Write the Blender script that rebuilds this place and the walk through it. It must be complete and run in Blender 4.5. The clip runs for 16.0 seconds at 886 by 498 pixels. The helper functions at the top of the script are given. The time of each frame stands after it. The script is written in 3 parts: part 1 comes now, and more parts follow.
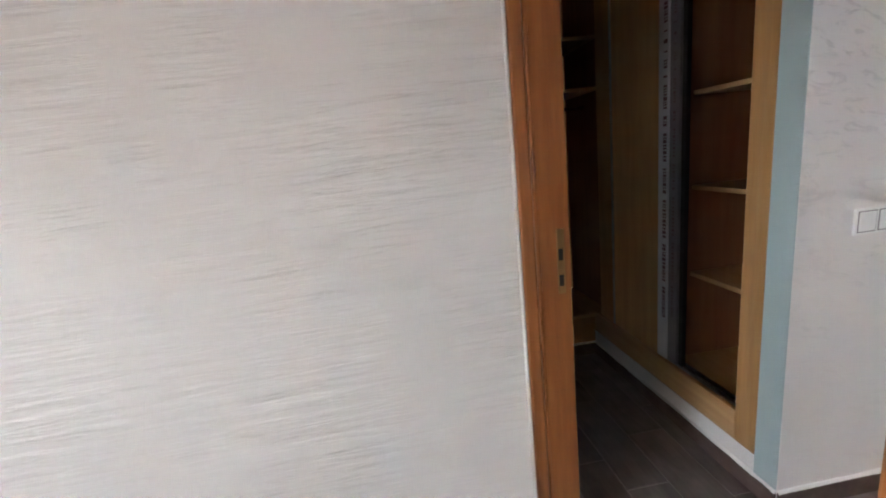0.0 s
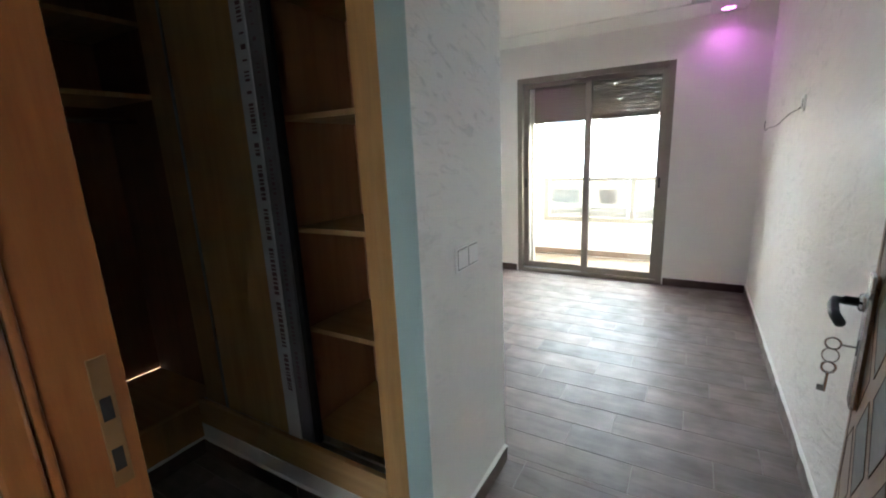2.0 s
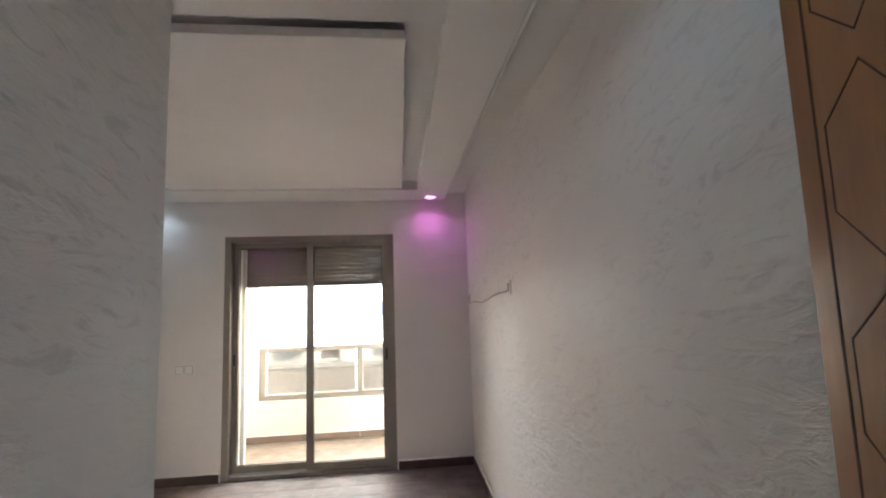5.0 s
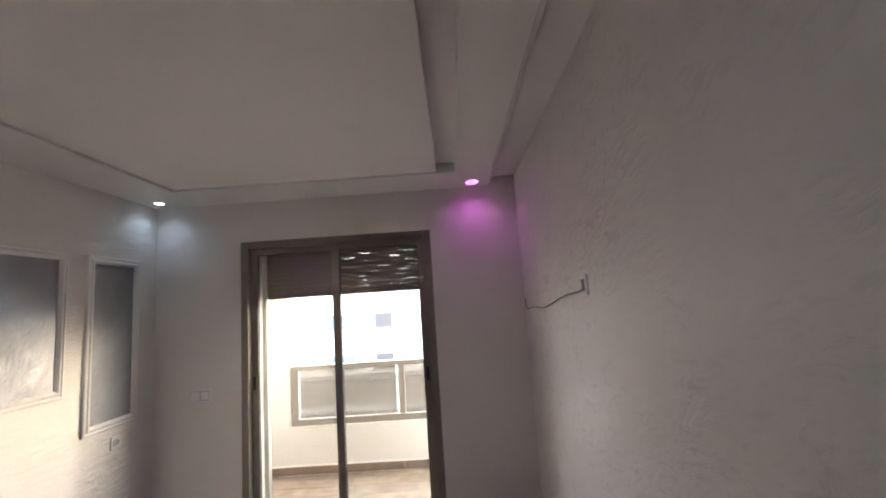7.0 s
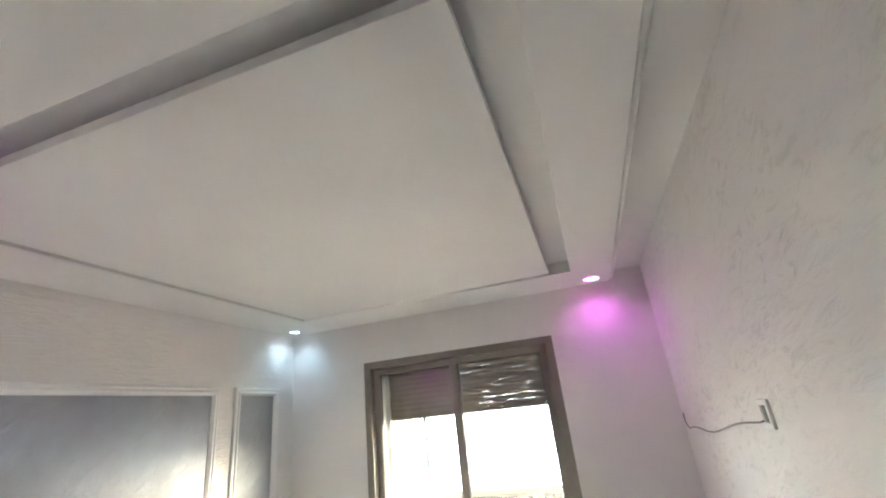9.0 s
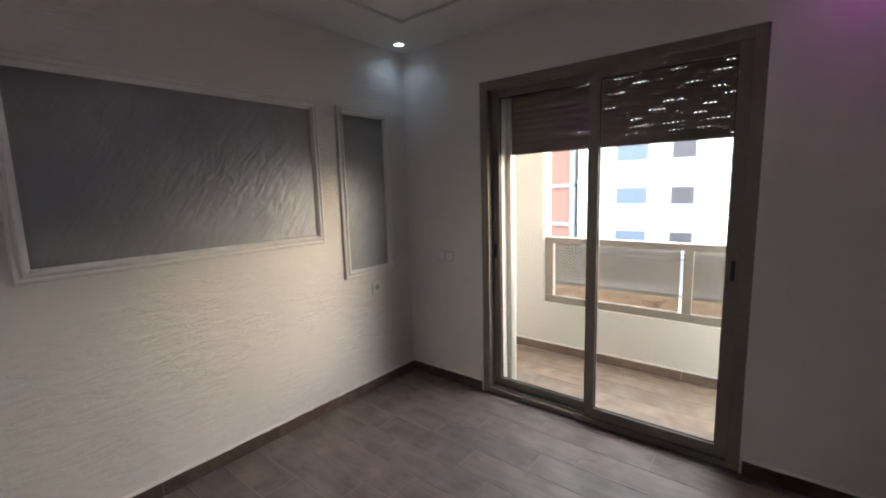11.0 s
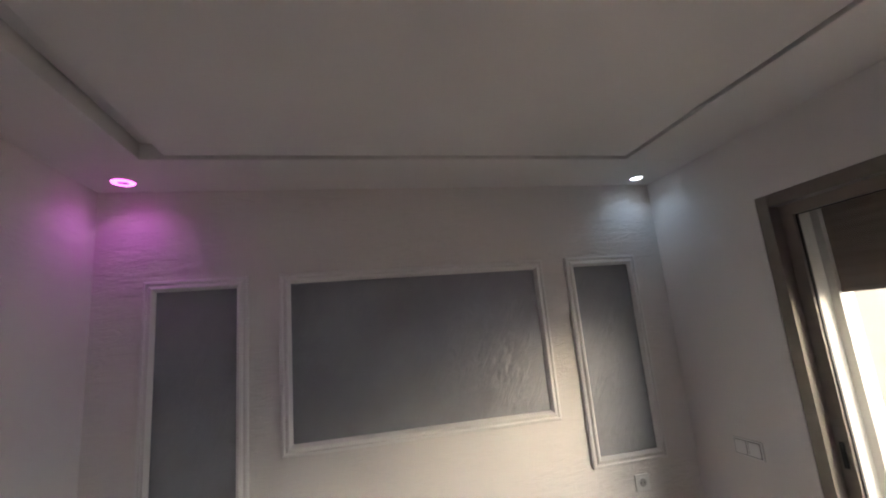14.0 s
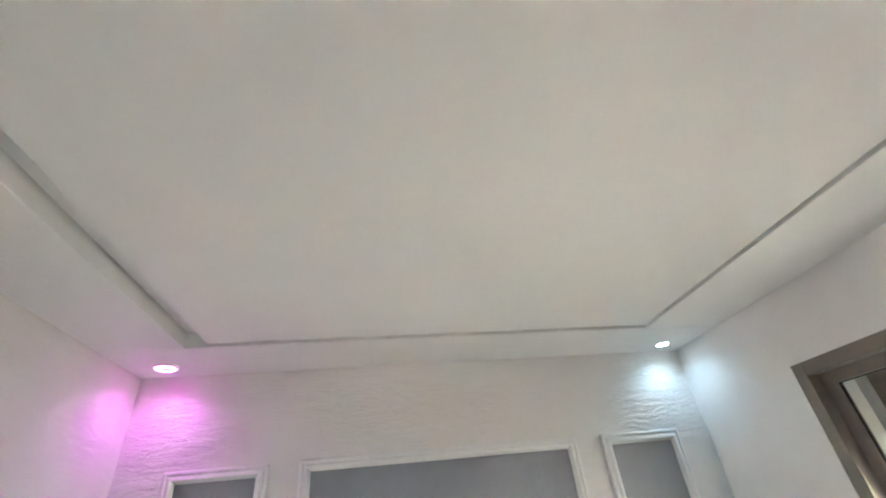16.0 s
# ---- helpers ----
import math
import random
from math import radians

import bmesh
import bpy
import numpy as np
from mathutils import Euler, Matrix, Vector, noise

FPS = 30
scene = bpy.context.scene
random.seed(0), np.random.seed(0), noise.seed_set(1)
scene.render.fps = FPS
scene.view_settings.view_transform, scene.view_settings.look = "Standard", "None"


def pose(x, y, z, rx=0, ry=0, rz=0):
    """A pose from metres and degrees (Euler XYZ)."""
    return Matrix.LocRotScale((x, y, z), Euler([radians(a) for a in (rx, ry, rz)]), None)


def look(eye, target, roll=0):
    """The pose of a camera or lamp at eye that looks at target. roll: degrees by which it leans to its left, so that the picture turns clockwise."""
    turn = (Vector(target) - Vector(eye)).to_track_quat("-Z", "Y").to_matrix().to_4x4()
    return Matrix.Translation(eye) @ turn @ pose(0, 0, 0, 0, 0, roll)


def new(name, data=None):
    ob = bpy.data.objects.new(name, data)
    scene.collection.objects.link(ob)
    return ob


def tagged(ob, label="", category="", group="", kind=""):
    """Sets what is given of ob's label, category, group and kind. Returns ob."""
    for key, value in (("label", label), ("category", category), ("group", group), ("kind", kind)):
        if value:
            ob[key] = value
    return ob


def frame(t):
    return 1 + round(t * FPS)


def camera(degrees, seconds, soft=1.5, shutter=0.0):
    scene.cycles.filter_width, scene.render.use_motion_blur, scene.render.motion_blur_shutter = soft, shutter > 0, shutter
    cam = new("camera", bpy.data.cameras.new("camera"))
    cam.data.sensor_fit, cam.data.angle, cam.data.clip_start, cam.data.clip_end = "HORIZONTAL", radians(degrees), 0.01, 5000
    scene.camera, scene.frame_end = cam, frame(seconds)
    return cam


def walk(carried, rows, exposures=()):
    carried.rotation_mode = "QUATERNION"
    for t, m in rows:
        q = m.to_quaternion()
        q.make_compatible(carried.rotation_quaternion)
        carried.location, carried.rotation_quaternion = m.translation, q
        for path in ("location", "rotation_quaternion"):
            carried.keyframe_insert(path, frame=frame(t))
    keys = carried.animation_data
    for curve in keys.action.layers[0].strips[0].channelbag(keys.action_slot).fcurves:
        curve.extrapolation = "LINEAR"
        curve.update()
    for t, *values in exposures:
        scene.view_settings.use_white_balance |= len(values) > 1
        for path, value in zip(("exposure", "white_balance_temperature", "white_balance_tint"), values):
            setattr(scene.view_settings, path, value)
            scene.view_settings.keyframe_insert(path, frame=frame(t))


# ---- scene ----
import math
import random

cam = camera(92.3, 16.0, soft=2.0)
PATH = [
    (0, (2.922, 2.401, 1.377), (3.155, 4.341, 0.946), -6.1),
    (0.5, (2.901, 2.583, 1.355), (3.751, 4.325, 0.86), -2.8),
    (1, (2.933, 2.711, 1.392), (4.275, 4.082, 0.83), -4.1),
    (1.5, (3.067, 2.826, 1.384), (4.533, 4.084, 0.864), -6.5),
    (2, (3.194, 2.887, 1.383), (4.872, 3.88, 0.937), -2.6),
    (2.5, (3.324, 3.008, 1.384), (5.205, 3.521, 0.94), -0.6),
    (3, (3.444, 3.072, 1.398), (5.395, 3.195, 0.977), 0.2),
    (3.5, (3.678, 3.056, 1.435), (5.661, 3.057, 1.18), -2.4),
    (4, (3.817, 3.041, 1.504), (5.81, 2.901, 1.426), 0.4),
    (4.5, (3.802, 3.038, 1.526), (5.781, 2.824, 1.72), -1.3),
    (6.8, (4.35, 2.991, 1.513), (6.334, 2.823, 1.701), -3.7),
    (7, (4.484, 2.946, 1.514), (6.467, 2.976, 1.766), -3.8),
    (7.5, (4.601, 2.933, 1.611), (6.494, 3.189, 2.203), -4.4),
    (8, (4.579, 2.939, 1.664), (6.392, 3.291, 2.431), -4.2),
    (8.5, (4.564, 2.938, 1.687), (6.344, 3.355, 2.496), -4.8),
    (9, (4.62, 2.884, 1.651), (6.409, 3.415, 2.369), -6.3),
    (9.5, (4.7, 2.928, 1.537), (6.576, 3.581, 1.764), -4.8),
    (9.7, (4.757, 2.971, 1.498), (6.636, 3.653, 1.552), -4.8),
    (11.8, (5.741, 3.016, 1.405), (6.856, 4.631, 1.021), -1.2),
    (12, (5.808, 3.044, 1.398), (6.756, 4.766, 1.026), -2.0),
    (12.5, (5.931, 3.076, 1.418), (6.365, 5.003, 1.101), -2.2),
    (13, (5.956, 3.076, 1.504), (6.351, 5.032, 1.371), -3.1),
    (13.5, (5.951, 3.063, 1.559), (6.36, 5.02, 1.627), -4.1),
    (14, (5.936, 3.026, 1.619), (6.355, 4.945, 1.997), -5.0),
    (14.5, (5.933, 2.97, 1.65), (6.342, 4.743, 2.479), -6.4),
    (15, (5.917, 2.906, 1.678), (6.315, 4.427, 2.913), -8.9),
    (15.5, (5.926, 2.888, 1.688), (6.286, 4.358, 2.996), -8.5),
    (16, (5.965, 2.912, 1.659), (6.264, 4.573, 2.731), -6.3),
]
EXPOSURES = [(0, 6.45, 5950, 11), (0.5, 6.35, 5950, 11), (1, 5.8, 6000, 11), (1.5, 5.65, 5850, 4), (2, 5.75, 5700, 0), (2.5, 5.85, 5850, 2), (3, 5.78, 5950, 4), (3.5, 5.7, 6050, 6), (4, 5.35, 6150, 9), (4.5, 5.3, 6250, 9), (7, 4.6, 6150, 12), (7.5, 4.95, 6100, 8), (8, 5.5, 5850, 0), (8.5, 5.95, 5750, -4), (9, 6.0, 5850, 0), (9.5, 5.3, 6100, 6), (9.7, 5.0, 6100, 9), (11.8, 3.65, 6050, 14), (12.5, 3.68, 6100, 17), (13, 3.83, 6100, 17), (13.5, 3.82, 6100, 17), (14, 4.2, 6050, 12), (14.5, 4.88, 5900, 4), (15, 5.6, 5750, -1), (15.5, 6.08, 5650, -4), (16, 6.12, 5700, -3)]
walk(cam, [(t, look(eye, target, roll)) for t, eye, target, roll in PATH], EXPOSURES)

# ---- world and light ----
world = bpy.data.worlds.new("sky")
scene.world = world
world.use_nodes = True
nt = world.node_tree
sky = nt.nodes.new("ShaderNodeTexSky")
sky.sky_type = "NISHITA"
sky.sun_disc = False
sky.sun_elevation = radians(11)
sky.sun_rotation = radians(137)
sky.dust_density = 4.0
veil = nt.nodes.new("ShaderNodeMix")
veil.data_type = "RGBA"
veil.inputs[0].default_value = 0.84
nt.links.new(sky.outputs[0], veil.inputs[6])
veil.inputs[7].default_value = (4.5, 4.5, 4.5, 1)
nt.links.new(veil.outputs[2], nt.nodes["Background"].inputs[0])
nt.nodes["Background"].inputs[1].default_value = 0.15
sun = bpy.data.lights.new("sun", "SUN")
sun.energy, sun.angle, sun.color = 0.04, radians(22), (0.97, 0.98, 1.0)
sun_ob = new("sun", sun)
sun_ob.matrix_world = look((0, 0, 0), (-math.cos(radians(47)), math.sin(radians(47)), -math.tan(radians(11))))

rnd = random.Random(7)


# ---- materials ----
def nodes_of(name):
    m = bpy.data.materials.new(name)
    m.use_nodes = True
    return m, m.node_tree, m.node_tree.nodes["Principled BSDF"]


def noise(t, scale, detail=4.0, stretch=None, turn=(0, 0, 0), rough=0.55, coord="Object", warp=0.0):
    c = t.nodes.new("ShaderNodeTexCoord")
    first = t.nodes.new("ShaderNodeMapping")
    first.inputs["Rotation"].default_value = turn
    mp = t.nodes.new("ShaderNodeMapping")
    mp.inputs["Scale"].default_value = stretch or (1, 1, 1)
    n = t.nodes.new("ShaderNodeTexNoise")
    n.inputs["Scale"].default_value = scale
    n.inputs["Detail"].default_value = detail
    n.inputs["Roughness"].default_value = rough
    n.inputs["Distortion"].default_value = warp
    t.links.new(c.outputs[coord], first.inputs[0])
    t.links.new(first.outputs[0], mp.inputs[0])
    t.links.new(mp.outputs[0], n.inputs[0])
    return n.outputs[0]


def ramp(t, fac, *stops):
    r = t.nodes.new("ShaderNodeValToRGB")
    e = r.color_ramp.elements
    while len(e) < len(stops):
        e.new(0.5)
    for k, (p, c) in zip(e, stops):
        k.position = p
        k.color = (*c, 1) if len(c) == 3 else c
    t.links.new(fac, r.inputs[0])
    return r.outputs[0]


def mix(t, fac, a, b, kind="MIX"):
    m = t.nodes.new("ShaderNodeMix")
    m.data_type, m.blend_type = "RGBA", kind
    if isinstance(fac, float):
        m.inputs[0].default_value = fac
    else:
        t.links.new(fac, m.inputs[0])
    for k, v in ((6, a), (7, b)):
        if isinstance(v, tuple):
            m.inputs[k].default_value = (*v, 1)
        else:
            t.links.new(v, m.inputs[k])
    return m.outputs[2]


def math_node(t, op, a, b):
    m = t.nodes.new("ShaderNodeMath")
    m.operation = op
    for k, v in ((0, a), (1, b)):
        if isinstance(v, (int, float)):
            m.inputs[k].default_value = v
        else:
            t.links.new(v, m.inputs[k])
    return m.outputs[0]


def bump(t, bsdf, height, strength, dist):
    b = t.nodes.new("ShaderNodeBump")
    b.inputs["Strength"].default_value = strength
    b.inputs["Distance"].default_value = dist
    t.links.new(height, b.inputs["Height"])
    t.links.new(b.outputs[0], bsdf.inputs["Normal"])


def stucco(name, stretch, turn, colour=(0.79, 0.765, 0.735), rough=0.5, strength=0.55, dist=0.012, wisp=0.0, warp=0.5, cut=0.35):
    """Trowelled decorative plaster: broken strokes in one direction, in patches, slightly pearly."""
    m, t, b = nodes_of(name)
    strokes = noise(t, 5.0, 6.0, stretch, turn, 0.6, warp=warp)
    cuts = noise(t, 7.0, 5.0, stretch, turn, 0.65, warp=warp * 1.6)
    patch = noise(t, 1.6, 4.0)
    fine = noise(t, 60.0, 4.0)
    where = ramp(t, patch, (0.4, (0.12,) * 3), (0.62, (1, 1, 1)))
    ridge = math_node(t, "ADD", math_node(t, "MULTIPLY", ramp(t, strokes, (0.4, (0, 0, 0)), (0.6, (1, 1, 1))), 1.0 - cut), math_node(t, "MULTIPLY", ramp(t, cuts, (0.5, (0, 0, 0)), (0.6, (1, 1, 1))), cut))
    height = math_node(t, "ADD", math_node(t, "MULTIPLY", ridge, where), math_node(t, "MULTIPLY", fine, 0.1))
    bump(t, b, height, strength, dist)
    base = ramp(t, noise(t, 1.1, 5.0), (0.3, tuple(c * 0.94 for c in colour)), (0.7, colour))
    thin = math_node(t, "MULTIPLY", math_node(t, "MULTIPLY", ramp(t, cuts, (0.54, (0, 0, 0)), (0.66, (1, 1, 1))), where), wisp)
    t.links.new(mix(t, thin, base, tuple(c * 0.62 for c in colour)), b.inputs["Base Color"])
    t.links.new(ramp(t, strokes, (0.3, (rough + 0.12,) * 3), (0.7, (rough - 0.12,) * 3)), b.inputs["Roughness"])
    return m


def paint(name, colour, rough=0.55, relief=0.1, scale=40.0, dist=0.003):
    m, t, b = nodes_of(name)
    n = noise(t, scale, 4.0)
    bump(t, b, n, relief, dist)
    t.links.new(ramp(t, noise(t, 1.7, 5.0), (0.3, tuple(c * 0.95 for c in colour)), (0.7, colour)), b.inputs["Base Color"])
    b.inputs["Roughness"].default_value = rough
    return m


def wood(name, dark, light, along="z", rough=0.35, gloss=0.0, scale=6.0, vary=False):
    m, t, b = nodes_of(name)
    s = {"x": (0.08, 1, 1), "y": (1, 0.08, 1), "z": (1, 1, 0.08)}[along]
    grain = noise(t, scale * 4, 8.0, s, rough=0.65)
    broad = noise(t, scale * 0.8, 4.0, s)
    c = ramp(t, math_node(t, "ADD", math_node(t, "MULTIPLY", grain, 0.6), math_node(t, "MULTIPLY", broad, 0.4)), (0.36, dark), (0.66, light))
    t.links.new(c, b.inputs["Base Color"])
    bump(t, b, grain, 0.12, 0.001)
    b.inputs["Roughness"].default_value = rough
    b.inputs["Coat Weight"].default_value = gloss
    b.inputs["Coat Roughness"].default_value = 0.12
    return m


def tile_wood(name, dark, light, rough=0.32):
    """Wood-look porcelain: streaky grain along the plank, each plank of its own tone."""
    m, t, b = nodes_of(name)
    info = t.nodes.new("ShaderNodeObjectInfo")
    c = t.nodes.new("ShaderNodeTexCoord")
    off = t.nodes.new("ShaderNodeVectorMath")
    off.operation = "MULTIPLY_ADD"
    comb = t.nodes.new("ShaderNodeCombineXYZ")
    for k in range(3):
        t.links.new(info.outputs["Random"], comb.inputs[k])
    t.links.new(comb.outputs[0], off.inputs[0])
    off.inputs[1].default_value = (37, 53, 11)
    t.links.new(c.outputs["Object"], off.inputs[2])
    mp = t.nodes.new("ShaderNodeMapping")
    mp.inputs["Scale"].default_value = (1, 0.16, 1)
    t.links.new(off.outputs[0], mp.inputs[0])
    n = t.nodes.new("ShaderNodeTexNoise")
    n.inputs["Scale"].default_value, n.inputs["Detail"].default_value, n.inputs["Roughness"].default_value = 22, 7, 0.65
    n.inputs["Distortion"].default_value = 0.6
    t.links.new(mp.outputs[0], n.inputs[0])
    cloud = t.nodes.new("ShaderNodeTexNoise")
    cloud.inputs["Scale"].default_value, cloud.inputs["Detail"].default_value = 7, 4
    t.links.new(off.outputs[0], cloud.inputs[0])
    base = ramp(t, math_node(t, "ADD", math_node(t, "MULTIPLY", n.outputs[0], 0.55), math_node(t, "MULTIPLY", cloud.outputs[0], 0.45)), (0.34, dark), (0.66, light))
    tone = ramp(t, info.outputs["Random"], (0.0, (0.86, 0.88, 0.92)), (0.5, (1.0, 1.0, 1.0)), (1.0, (1.12, 1.06, 1.02)))
    t.links.new(mix(t, 1.0, base, tone, "MULTIPLY"), b.inputs["Base Color"])
    t.links.new(ramp(t, cloud.outputs[0], (0.3, (rough + 0.13,) * 3), (0.7, (rough - 0.06,) * 3)), b.inputs["Roughness"])
    bump(t, b, n.outputs[0], 0.09, 0.002)
    return m


def metal(name, colour, rough=0.35, metallic=1.0):
    m, t, b = nodes_of(name)
    t.links.new(ramp(t, noise(t, 30.0, 3.0), (0.3, tuple(c * 0.92 for c in colour)), (0.7, colour)), b.inputs["Base Color"])
    b.inputs["Metallic"].default_value = metallic
    b.inputs["Roughness"].default_value = rough
    return m


def glass(name, tint=(1, 1, 1), dull=0.0):
    m = bpy.data.materials.new(name)
    m.use_nodes = True
    t = m.node_tree
    t.nodes.clear()
    out = t.nodes.new("ShaderNodeOutputMaterial")
    tr = t.nodes.new("ShaderNodeBsdfTransparent")
    tr.inputs[0].default_value = (*tint, 1)
    gl = t.nodes.new("ShaderNodeBsdfGlossy")
    gl.inputs["Roughness"].default_value = 0.02
    lw = t.nodes.new("ShaderNodeLayerWeight")
    lw.inputs[0].default_value = 0.5
    f = t.nodes.new("ShaderNodeMath")
    f.operation = "MULTIPLY_ADD"
    t.links.new(math_node(t, "POWER", lw.outputs["Facing"], 5.0), f.inputs[0])
    f.inputs[1].default_value, f.inputs[2].default_value = 0.96, 0.04
    mx = t.nodes.new("ShaderNodeMixShader")
    t.links.new(f.outputs[0], mx.inputs[0])
    t.links.new(tr.outputs[0], mx.inputs[1])
    t.links.new(gl.outputs[0], mx.inputs[2])
    last = mx.outputs[0]
    if dull:
        d = t.nodes.new("ShaderNodeBsdfDiffuse")
        d.inputs[0].default_value = (0.55, 0.53, 0.5, 1)
        m2 = t.nodes.new("ShaderNodeMixShader")
        m2.inputs[0].default_value = dull
        t.links.new(last, m2.inputs[1])
        t.links.new(d.outputs[0], m2.inputs[2])
        last = m2.outputs[0]
    t.links.new(last, out.inputs[0])
    return m


def glow(name, colour, strength):
    m, t, b = nodes_of(name)
    b.inputs["Base Color"].default_value = (*colour, 1)
    b.inputs["Emission Color"].default_value = (*colour, 1)
    b.inputs["Emission Strength"].default_value = strength
    return m


M_S = stucco("plaster_strokes_south", (1.2, 1.0, 3.2), (0, radians(-12), 0), rough=0.46, strength=0.36, wisp=0.5, warp=0.9)
M_N = stucco("plaster_strokes_north", (1.3, 1.0, 5.0), (0, radians(4), 0), rough=0.43, strength=0.45, wisp=0.15, warp=0.9)
M_E = stucco("plaster_plain_east", (1.0, 1.0, 2.5), (0, 0, 0), rough=0.6, strength=0.14)
M_HALL = stucco("plaster_combed_hall", (0.4, 1.0, 4.6), (0, radians(2), 0), rough=0.6, strength=0.45, warp=0.25, cut=0.0)
M_CEIL = paint("ceiling_paint", (0.81, 0.8, 0.78), 0.7, 0.05)
M_WHITE = paint("white_lacquer", (0.82, 0.81, 0.79), 0.4, 0.08)
M_CAULK = paint("white_caulk", (0.78, 0.77, 0.75), 0.7, 0.5, 60.0, 0.006)
M_PRIMER = paint("grey_primer", (0.38, 0.475, 0.475), 0.38, 0.3, 18.0, 0.004)
M_OUT = paint("facade_cream", (0.82, 0.8, 0.74), 0.85, 0.2)
M_TILE = tile_wood("wood_look_tile", (0.115, 0.09, 0.079), (0.225, 0.183, 0.163), 0.47)
M_PLINTH = tile_wood("balcony_skirting_tile", (0.16, 0.115, 0.085), (0.28, 0.215, 0.165), 0.5)
M_TERRACE = tile_wood("balcony_tile", (0.26, 0.2, 0.155), (0.46, 0.385, 0.31), 0.5)
M_BASE = tile_wood("skirting_tile", (0.06, 0.038, 0.03), (0.135, 0.09, 0.07), 0.4)
M_GROUT = paint("grout", (0.28, 0.25, 0.225), 0.9, 0.3, 80.0)
M_JAMB = wood("varnished_beech", (0.24, 0.08, 0.025), (0.42, 0.165, 0.05), "z", 0.3, 0.3)
M_LEAF = wood("varnished_door_wood", (0.27, 0.11, 0.035), (0.43, 0.2, 0.07), "z", 0.28, 0.5)
M_GROOVE = paint("dark_groove", (0.07, 0.028, 0.012), 0.6, 0.0)
M_INLAY = wood("grey_inlay", (0.085, 0.067, 0.054), (0.17, 0.138, 0.114), "x", 0.4, 0.2, 14.0)
M_BOARD = wood("gold_door_board", (0.44, 0.245, 0.095), (0.57, 0.335, 0.145), "z", 0.42)
M_BEECH = wood("beech_melamine", (0.42, 0.24, 0.1), (0.58, 0.36, 0.17), "y", 0.45)
M_STILE = wood("beech_stile", (0.32, 0.165, 0.055), (0.47, 0.265, 0.105), "z", 0.45)
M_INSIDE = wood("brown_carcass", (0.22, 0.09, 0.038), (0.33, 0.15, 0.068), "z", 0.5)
M_ALU = metal("aluminium_profile", (0.5, 0.5, 0.5), 0.4)
M_FILM = paint("protective_film", (0.64, 0.65, 0.69), 0.25, 0.4, 50.0)
M_INK = paint("film_print", (0.16, 0.09, 0.12), 0.5, 0.0)
M_FRAME = metal("taupe_powder_coat", (0.25, 0.222, 0.187), 0.42, 0.25)
M_RAIL = metal("beige_powder_coat", (0.34, 0.31, 0.26), 0.45, 0.2)
M_SLAT = metal("taupe_slat", (0.19, 0.15, 0.12), 0.5, 0.0)
M_GUIDE = metal("pale_shutter_guide", (0.56, 0.54, 0.5), 0.4, 0.2)
M_GLASS = glass("clear_glass", (0.97, 0.98, 0.97))
M_TINT = glass("dusty_bronze_glass", (0.5, 0.46, 0.41), 0.2)
M_GASKET_GAP = paint("black_gasket_and_gap", (0.012, 0.012, 0.012), 0.6, 0.0)
M_PLASTIC = paint("white_plastic", (0.83, 0.83, 0.81), 0.3, 0.0)
M_DARK = paint("dark_plastic", (0.02, 0.02, 0.02), 0.4, 0.0)
M_BRASS = metal("dull_brass", (0.34, 0.2, 0.09), 0.45, 0.6)
M_SMOKE = paint("grey_film", (0.2, 0.19, 0.21), 0.3, 0.4, 50.0)
M_CHROME = metal("brushed_chrome", (0.62, 0.63, 0.65), 0.2)
M_PINK = glow("pink_led", (1.0, 0.14, 0.8), 0.26)
M_COOL = glow("cool_white_led", (0.85, 0.94, 1.0), 0.5)
M_CABLE = paint("grey_cable", (0.2, 0.18, 0.17), 0.5, 0.0)


def satin(name):
    """Grey pearl plaster brushed in slanting strokes."""
    m, t, b = nodes_of(name)
    s = noise(t, 7.0, 5.0, (2.6, 1, 0.8), (0, radians(-38), 0), 0.6, warp=0.5)
    p = noise(t, 2.2, 3.0)
    t.links.new(ramp(t, p, (0.3, (0.265, 0.275, 0.295)), (0.7, (0.345, 0.358, 0.38))), b.inputs["Base Color"])
    b.inputs["Metallic"].default_value = 0.45
    t.links.new(ramp(t, s, (0.35, (0.36,) * 3), (0.7, (0.5,) * 3)), b.inputs["Roughness"])
    bump(t, b, math_node(t, "MULTIPLY", s, p), 0.9, 0.02)
    return m


M_SATIN = satin("grey_pearl_plaster")


# ---- mesh helpers ----
def add_box(bm, x0, y0, z0, x1, y1, z1, bevel=0.0, m=None):
    r = bmesh.ops.create_cube(bm, size=1)
    vs = r["verts"]
    for v in vs:
        v.co = Vector(((x0 + x1) / 2 + v.co.x * (x1 - x0), (y0 + y1) / 2 + v.co.y * (y1 - y0), (z0 + z1) / 2 + v.co.z * (z1 - z0)))
    if bevel:
        es = list({e for v in vs for e in v.link_edges})
        r2 = bmesh.ops.bevel(bm, geom=es, offset=bevel, segments=2, profile=0.5, affect="EDGES")
        vs = list({v for f in r2["faces"] for v in f.verts} | {v for v in vs if v.is_valid})
    if m:
        bmesh.ops.transform(bm, matrix=m, verts=vs)
    return vs


def box(x0, y0, z0, x1, y1, z1, bevel=0.0, m=None):
    bm = bmesh.new()
    add_box(bm, x0, y0, z0, x1, y1, z1, bevel, m)
    return bm


def boxes(*rows, bevel=0.0):
    bm = bmesh.new()
    for r in rows:
        add_box(bm, *r, bevel=bevel)
    return bm


